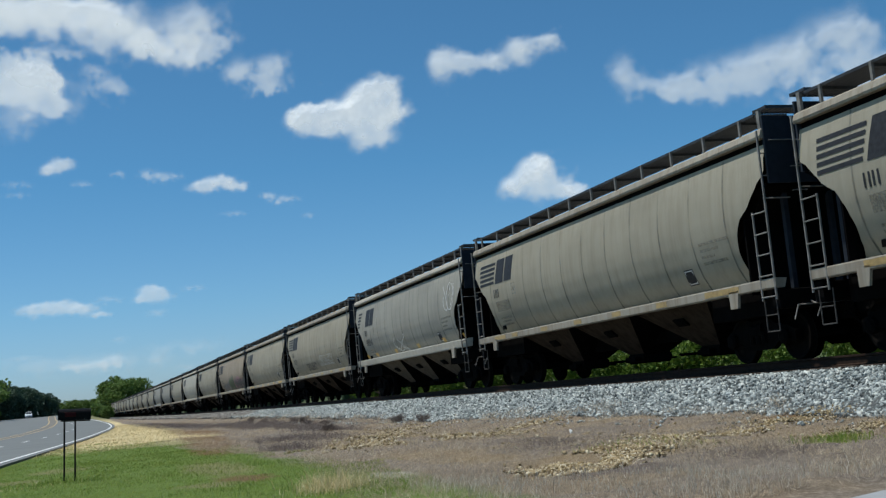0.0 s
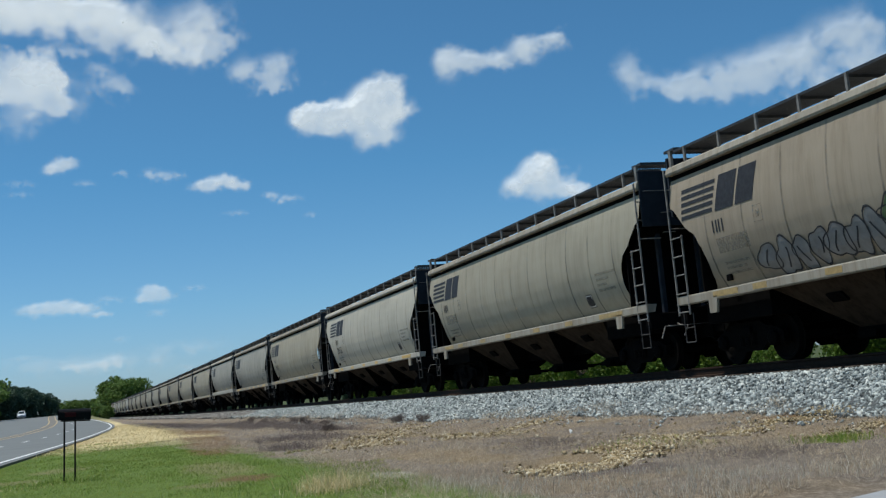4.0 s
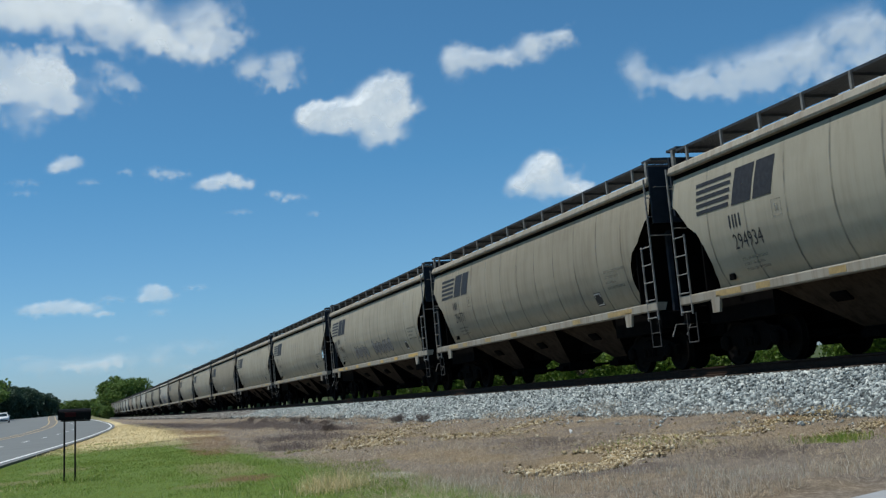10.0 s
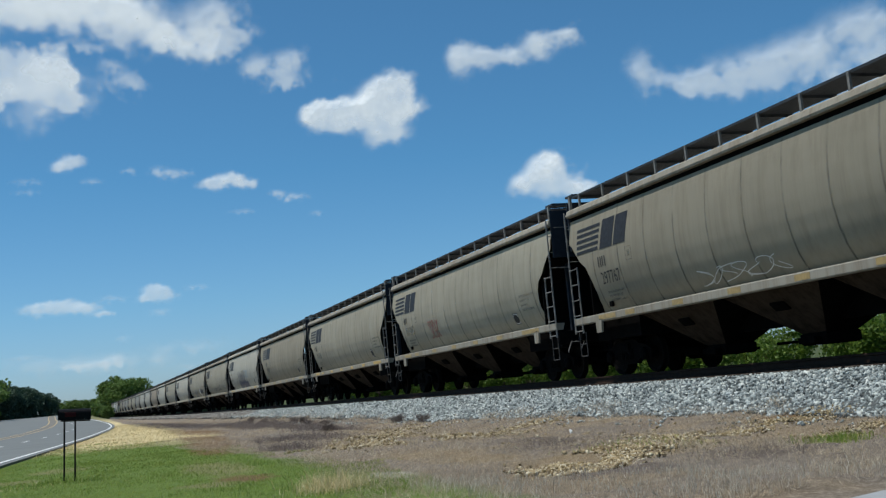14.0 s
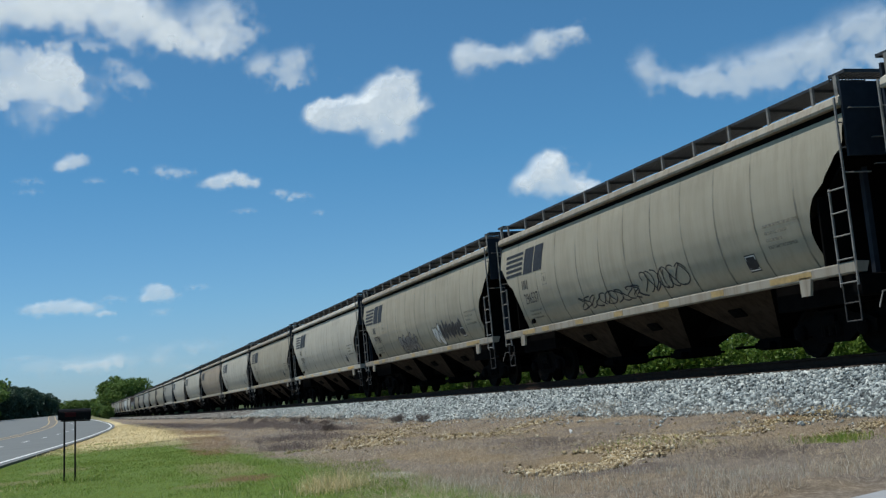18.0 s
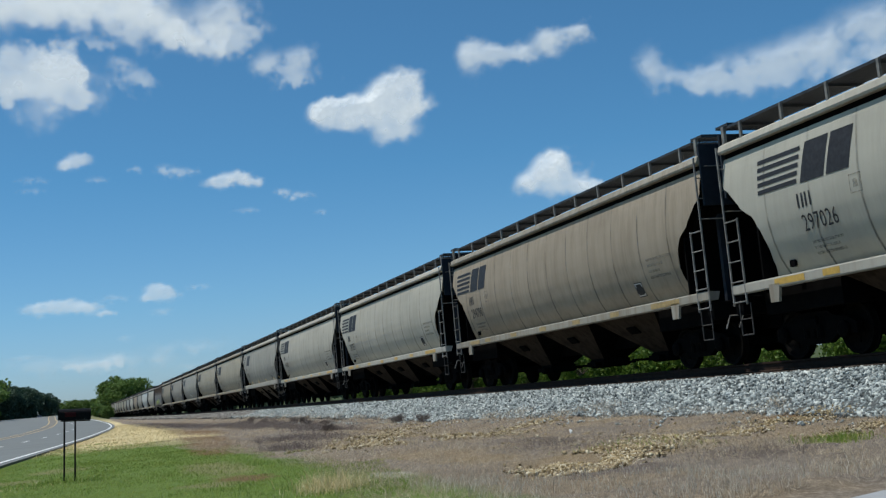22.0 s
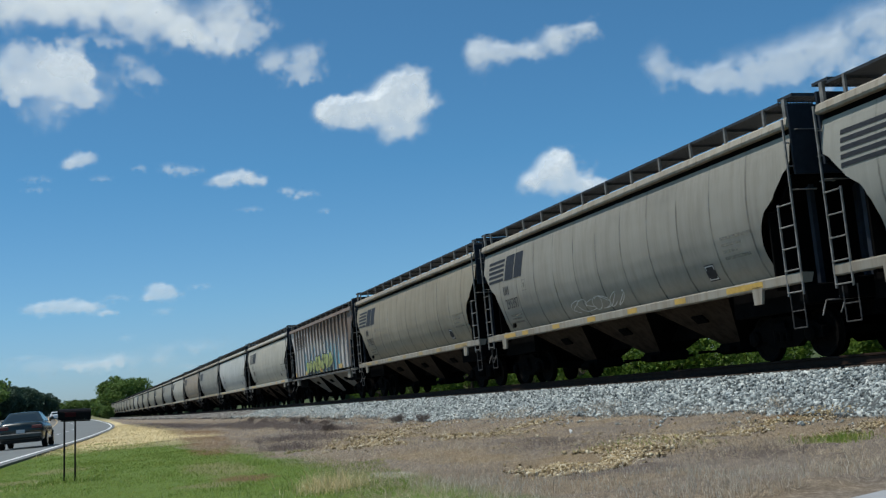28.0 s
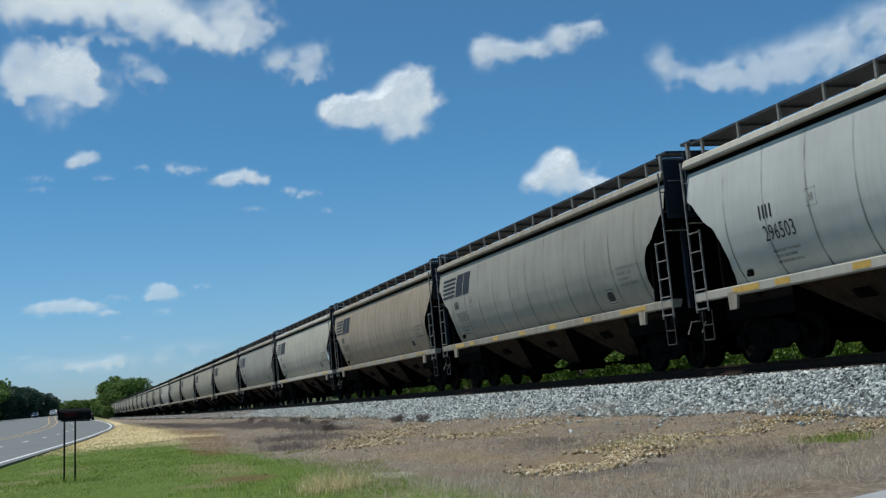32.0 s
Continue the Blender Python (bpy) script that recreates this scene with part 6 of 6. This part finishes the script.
def mailbox():
    root = new("mailbox")
    root.matrix_world = pose(-0.035, 18.3, land(-0.05, 18.3) - 0.02, 0, 3.0, 0)
    out = [(-0.10, 0.0), (0.10, 0.0), (0.10, 0.105)] + [(0.10 * math.cos(a), 0.105 + 0.06 * math.sin(a)) for a in [math.pi * i / 8 for i in range(1, 8)]] + [(-0.10, 0.105)]
    body = MB()
    n = len(out)
    body.add([(x, y, z + 0.93) for x in (-0.235, 0.225) for y, z in out], [(i, (i + 1) % n, n + (i + 1) % n, n + i) for i in range(n)] + [tuple(range(n - 1, -1, -1)), tuple(range(n, 2 * n))])
    part("box", body, M["mailbox"], root, "black rounded sheet-metal box")
    part("door", MB().box(-0.242, 0, 1.005, 0.014, 0.19, 0.15, None, 0.005), M["mailbox"], root)
    part("base_board", MB().box(0, 0, 0.918, 0.42, 0.15, 0.022, None, 0.004), M["post_iron"], root)
    part("flag", MB().box(-0.07, -0.105, 1.01, 0.16, 0.006, 0.07, None, 0.002), M["flag_red"], root, "faded red flag plate")
    for x in (-0.155, 0.0):
        part("post", MB().tube((x, 0, -0.25), (x, 0, 0.91), 0.0135, 8), M["post_iron"], root)
    tagged(root, "black roadside mailbox on two thin iron posts", "mailbox")


def litter():
    mb = MB()
    mb.add([(-0.05, -0.03, 0), (0.06, -0.02, 0.01), (0.05, 0.04, 0.09), (-0.04, 0.03, 0.12), (0.0, 0.07, 0.05), (0.02, -0.05, 0.07)],
           [(0, 1, 5), (1, 2, 5), (0, 5, 3), (5, 2, 3), (3, 2, 4), (0, 3, 4), (0, 4, 1), (1, 4, 2)])
    x, y = 7.75, 17.6
    tagged(part("crumpled_paper", mb, M["plate_white"], None, "", False, Matrix.Translation((x, y, land(x, y) + 0.06)) @ Matrix.Scale(0.6, 4)), "small crumpled scrap of white paper in the weeds", "litter")


def sleepers():
    me = fix_normals(MB().box(0, 0, 0, 2.59, 0.23, 0.18, None, 0.015).data("sleeper", M["tie"]))
    for i in range(150):
        y = 6 + 0.53 * i
        o = new("sleeper", me)
        o.matrix_world = pose(TRACK_X + 0.02 * math.sin(i * 2.3), y, RAIL_Z - 0.185 - 0.09 + track_rise(y), 0, 0, 0.6 * math.sin(i * 1.7))
        tagged(o, "weathered brown timber railroad tie under the rails", "railroad tie", "ties under the rails")


mailbox()
litter()
sleepers()

# ---------------------------------------------------------------- road vehicles
M["tyre"] = plain("black rubber", (0.012, 0.012, 0.012), 0.85, 0, 0.2, 20)
M["rim"] = plain("silver alloy", (0.45, 0.45, 0.46), 0.35, 0.8, 0.1)
M["plate_bar"] = plain("blank pale plate", (0.6, 0.6, 0.6), 0.5, 0, 0.05)
M["trim"] = plain("black plastic trim", (0.02, 0.02, 0.02), 0.6, 0, 0.2)


def gloss(name, c, metal=0.0, rough=0.25):
    m = Nodes(name, rough, metal, 0.5)
    n = m.noise(m.coords(), 3, 3)
    m.color(m.ramp(n, [(0.3, tuple(x * 0.93 for x in c)), (0.7, c)]))
    m.b.inputs["Coat Weight"].default_value = 0.15
    m.b.inputs["Coat Roughness"].default_value = 0.08
    return m.mat


M["glass"] = gloss("dark window glass", (0.012, 0.016, 0.018), 0.0, 0.06)
M["tail"] = gloss("red lamp lens", (0.11, 0.012, 0.012))
M["head"] = gloss("clear lamp lens", (0.6, 0.62, 0.64))


def vehicle(name, length, width, roof, hood, deck, paint, rear_slope, wheel_r, label):
    """A passenger car that faces +y. hood, deck: heights of the body before and behind the cabin; rear_slope: how far the rear window leans."""
    car = new(name)
    hl, hw = length / 2, width / 2
    low = 0.24
    # lower body: rounded sections from the tail to the nose
    def section(y, top, w, bottom):
        half = [(0, top + 0.015), (0.70 * w, top), (0.88 * w, top - 0.05), (0.97 * w, top - 0.16), (w, top - 0.32), (0.985 * w, (top + bottom) / 2 - 0.06), (0.96 * w, bottom + 0.10), (0.86 * w, bottom), (0, bottom)]
        return [(x, y, z) for x, z in half] + [(-x, y, z) for x, z in reversed(half[1:-1])] + [(0, y, top + 0.015)]
    tab = [(-hl, deck - 0.16, 0.86, low + 0.16), (-hl + 0.05, deck - 0.05, 0.93, low + 0.06), (-hl + 0.22, deck, 0.97, low), (-hl * 0.6, deck + 0.01, 1.0, low), (0, (deck + hood) / 2 + 0.02, 1.0, low),
           (hl * 0.42, hood + 0.03, 1.0, low), (hl * 0.75, hood - 0.04, 0.97, low), (hl - 0.16, hood - 0.15, 0.91, low), (hl - 0.03, hood - 0.26, 0.82, low + 0.06), (hl, hood - 0.36, 0.74, low + 0.14)]
    rows = [section(y, t, w * hw, b) for y, t, w, b in tab]
    b = MB().grid(rows)
    b.f += [tuple(range(len(rows[0]) - 1)), tuple(len(b.v) - 1 - i for i in range(len(rows[0]) - 1))]
    part("body", b, paint, car, "", True)
    # cabin: painted shell with separate panes
    y0 = -hl + (0.62 if rear_slope > 0.5 else 0.12)
    y1, y2, y3 = y0 + 0.25 + 0.5 * rear_slope, hl * 0.10, hl * 0.44
    bw, tw, bz, tz = hw * 0.90, hw * 0.66, deck - 0.04, roof - 0.07
    ring = lambda w, ya, yb, z: [(w, ya + 0.06, z), (w, yb - 0.06, z), (w - 0.07, yb, z), (-w + 0.07, yb, z), (-w, yb - 0.06, z), (-w, ya + 0.06, z), (-w + 0.07, ya, z), (w - 0.07, ya, z), (w, ya + 0.06, z)]
    shell = [ring(bw, y0, y3, bz), ring(tw, y1, y2, tz), ring(tw * 0.90, y1 + 0.10, y2 - 0.12, roof - 0.015), ring(tw * 0.45, y1 + 0.45, y2 - 0.45, roof)]
    c = MB().grid(shell)
    c.f.append(tuple(len(c.v) - 9 + i for i in range(8)))
    part("cabin", c, paint, car)
    def pane(name, p, q, k0, k1, out):
        """Glass between two upright edges p and q, each (foot, head), inset and a little proud."""
        at = lambda e, k: Vector(e[0]).lerp(Vector(e[1]), k) + Vector(out)
        m = MB()
        quad = [at(p, k0), at(q, k0), at(q, k1), at(p, k1)]
        back = [v - Vector(out) * 2 for v in quad]
        m.add(quad + back, [(0, 1, 2, 3), (7, 6, 5, 4), (0, 4, 5, 1), (1, 5, 6, 2), (2, 6, 7, 3), (3, 7, 4, 0)])
        part(name, m, M["glass"], car)
    def edge(x0, ya, x1, yb):
        return ((x0, ya, bz), (x1, yb, tz))
    pane("rear_window", edge(-bw * 0.84, y0, -tw * 0.80, y1), edge(bw * 0.84, y0, tw * 0.80, y1), 0.14, 0.92, (0, -0.012, 0.006))
    pane("windscreen", edge(-bw * 0.86, y3, -tw * 0.82, y2), edge(bw * 0.86, y3, tw * 0.82, y2), 0.14, 0.94, (0, 0.012, 0.006))
    m0, m1 = (y0 + y3) / 2, (y1 + y2) / 2
    for s in (-1, 1):
        pane("side_window", edge(s * bw, y0 + 0.34, s * tw, y1 + 0.14), edge(s * bw, m0 - 0.05, s * tw, m1 - 0.05), 0.16, 0.90, (s * 0.012, 0, 0.004))
        pane("side_window", edge(s * bw, m0 + 0.05, s * tw, m1 + 0.05), edge(s * bw, y3 - 0.30, s * tw, y2 - 0.10), 0.16, 0.90, (s * 0.012, 0, 0.004))
        part("mirror", MB().box(s * (hw + 0.05), y3 - 0.35, deck + 0.08, 0.17, 0.10, 0.12, None, 0.03), paint, car)
        part("tail_light", MB().box(s * hw * 0.68, -hl + 0.015, deck - 0.20, hw * 0.40, 0.07, 0.13, None, 0.02), M["tail"], car, "red tail light")
        part("headlight", MB().box(s * hw * 0.62, hl - 0.06, hood - 0.28, hw * 0.36, 0.10, 0.12, None, 0.02), M["head"], car)
    part("rear_bumper", MB().box(0, -hl - 0.01, low + 0.26, width * 0.88, 0.14, 0.22, None, 0.05), paint, car)
    part("valance", MB().box(0, -hl + 0.10, low + 0.06, width * 0.80, 0.2, 0.14, None, 0.03), M["trim"], car)
    part("front_bumper", MB().box(0, hl - 0.02, low + 0.22, width * 0.80, 0.14, 0.20, None, 0.05), M["trim"], car)
    part("grille", MB().box(0, hl - 0.01, hood - 0.36, width * 0.36, 0.06, 0.12, None, 0.02), M["trim"], car)
    part("plate", MB().box(0, -hl - 0.02, deck - 0.36, 0.31, 0.03, 0.15), M["plate_bar"], car)
    for s in (-1, 1):
        for y in (-hl * 0.60, hl * 0.62):
            w = part("wheel", MB().lathe([(-0.1, wheel_r * 0.9), (-0.08, wheel_r), (0.08, wheel_r), (0.1, wheel_r * 0.9)], 0, 0, 20), M["tyre"], car, "", False, (s * (hw - 0.09), y, wheel_r))
            part("rim", MB().lathe([(-0.112, wheel_r * 0.55), (-0.104, wheel_r * 0.62), (0.104, wheel_r * 0.62), (0.112, wheel_r * 0.55)], 0, 0, 12).box(0.112, 0, wheel_r * 0.3, 0.01, 0.05, wheel_r * 0.5).box(-0.112, 0, wheel_r * 0.3, 0.01, 0.05, wheel_r * 0.5), M["rim"], w)
    tagged(car, label, "car", "vehicles on the road")
    return car


VEHICLES = []


def drive(car, lanes, y0, speed, back=False):
    """The vehicle runs along the road at an offset from its edge."""
    rows = []
    for i in range(65):
        t = SECONDS * i / 64
        y = y0 + speed * t
        e = 3.0
        lane = ease(y, lanes) if isinstance(lanes, list) else lanes
        xa, xb = road_edge(y - e) + lane, road_edge(y + e) + lane
        za, zb = road_z(y - e), road_z(y + e)
        turn = -math.degrees(math.atan2(xb - xa, 2 * e)) + (180 if back else 0)
        tip = math.degrees(math.atan2(zb - za, 2 * e)) * (-1 if back else 1)
        rows.append((t, pose(road_edge(y) + lane, y, road_z(y) + 0.008, 0, 0, turn) @ pose(0, 0, 0, tip)))
    VEHICLES.append((car, rows, speed))


def build_vehicles():
    silver = vehicle("sedan", 4.75, 1.82, 1.45, 0.93, 1.02, gloss("silver car paint", (0.66, 0.67, 0.68), 0.0), 0.9, 0.33, "silver four-door sedan driving away on the road")
    dark = vehicle("hatchback_car", 4.4, 1.78, 1.42, 0.95, 1.02, gloss("black green car paint", (0.012, 0.02, 0.02)), 0.9, 0.33, "dark green-black car driving away on the road")
    white = vehicle("pickup_truck", 5.2, 1.95, 1.86, 1.12, 1.15, gloss("white car paint", (0.72, 0.72, 0.72)), 0.2, 0.38, "white pickup truck coming along the far lanes")
    blue = vehicle("oncoming_car", 4.5, 1.8, 1.50, 0.95, 1.0, gloss("dark blue car paint", (0.03, 0.04, 0.07)), 0.9, 0.33, "dark car coming along the far lanes")
    drive(silver, [(60, -5.2), (86, -5.5), (112, -5.95), (150, -5.6), (206, -4.7), (300, -4.3)], 74 - 24 * 22.5, 24)
    drive(dark, [(0, -1.2), (50, -1.5), (116, -2.35), (150, -1.8), (182, -1.0), (300, -1.0)], 50 - 33 * 28.0, 33)
    drive(white, [(180, -15.5), (206, -15.0), (217, -14.3), (228, -13.2), (250, -12.2), (340, -10.8), (400, -9.5)], 340, -11.2, True)
    drive(blue, [(340, -9.4), (400, -8.95)], 400 + 12 * 27.6, -12, True)


build_vehicles()


# ---------------------------------------------------------------- what moves
def motions():
    for car, y0 in TRAIN:
        rows = []
        for i in range(17):
            t = SECONDS * i / 16
            y = y0 - TRAIN_V * t
            a, b = track_rise(y - 6.5), track_rise(y + 6.5)
            rows.append((t, pose(TRACK_X, y, RAIL_Z + (a + b) / 2, math.degrees(math.atan2(b - a, 13.0)))))
        walk(car, rows)
    for ob, start, end in CLOUD_THINGS:
        walk(ob, [(0.0, cloud_pose(*start)), (SECONDS, cloud_pose(*end))])
    for car, rows, speed in VEHICLES:
        walk(car, rows)
    # all wheelsets turn alike: one set of keys serves them
    turn = math.degrees(TRAIN_V / 0.457)
    wheels = [o for car, _ in TRAIN for o in car.children_recursive if o.name.startswith("wheelset")]
    n = int(SECONDS * FPS)
    walk(wheels[0], [(i / FPS, pose(0, 0, 0, turn * i / FPS)) for i in range(n + 1)])
    first = wheels[0].animation_data
    for o in wheels[1:]:
        o.rotation_mode = "QUATERNION"
        o.animation_data_create()
        o.animation_data.action = first.action
        o.animation_data.action_slot = first.action_slot


motions()
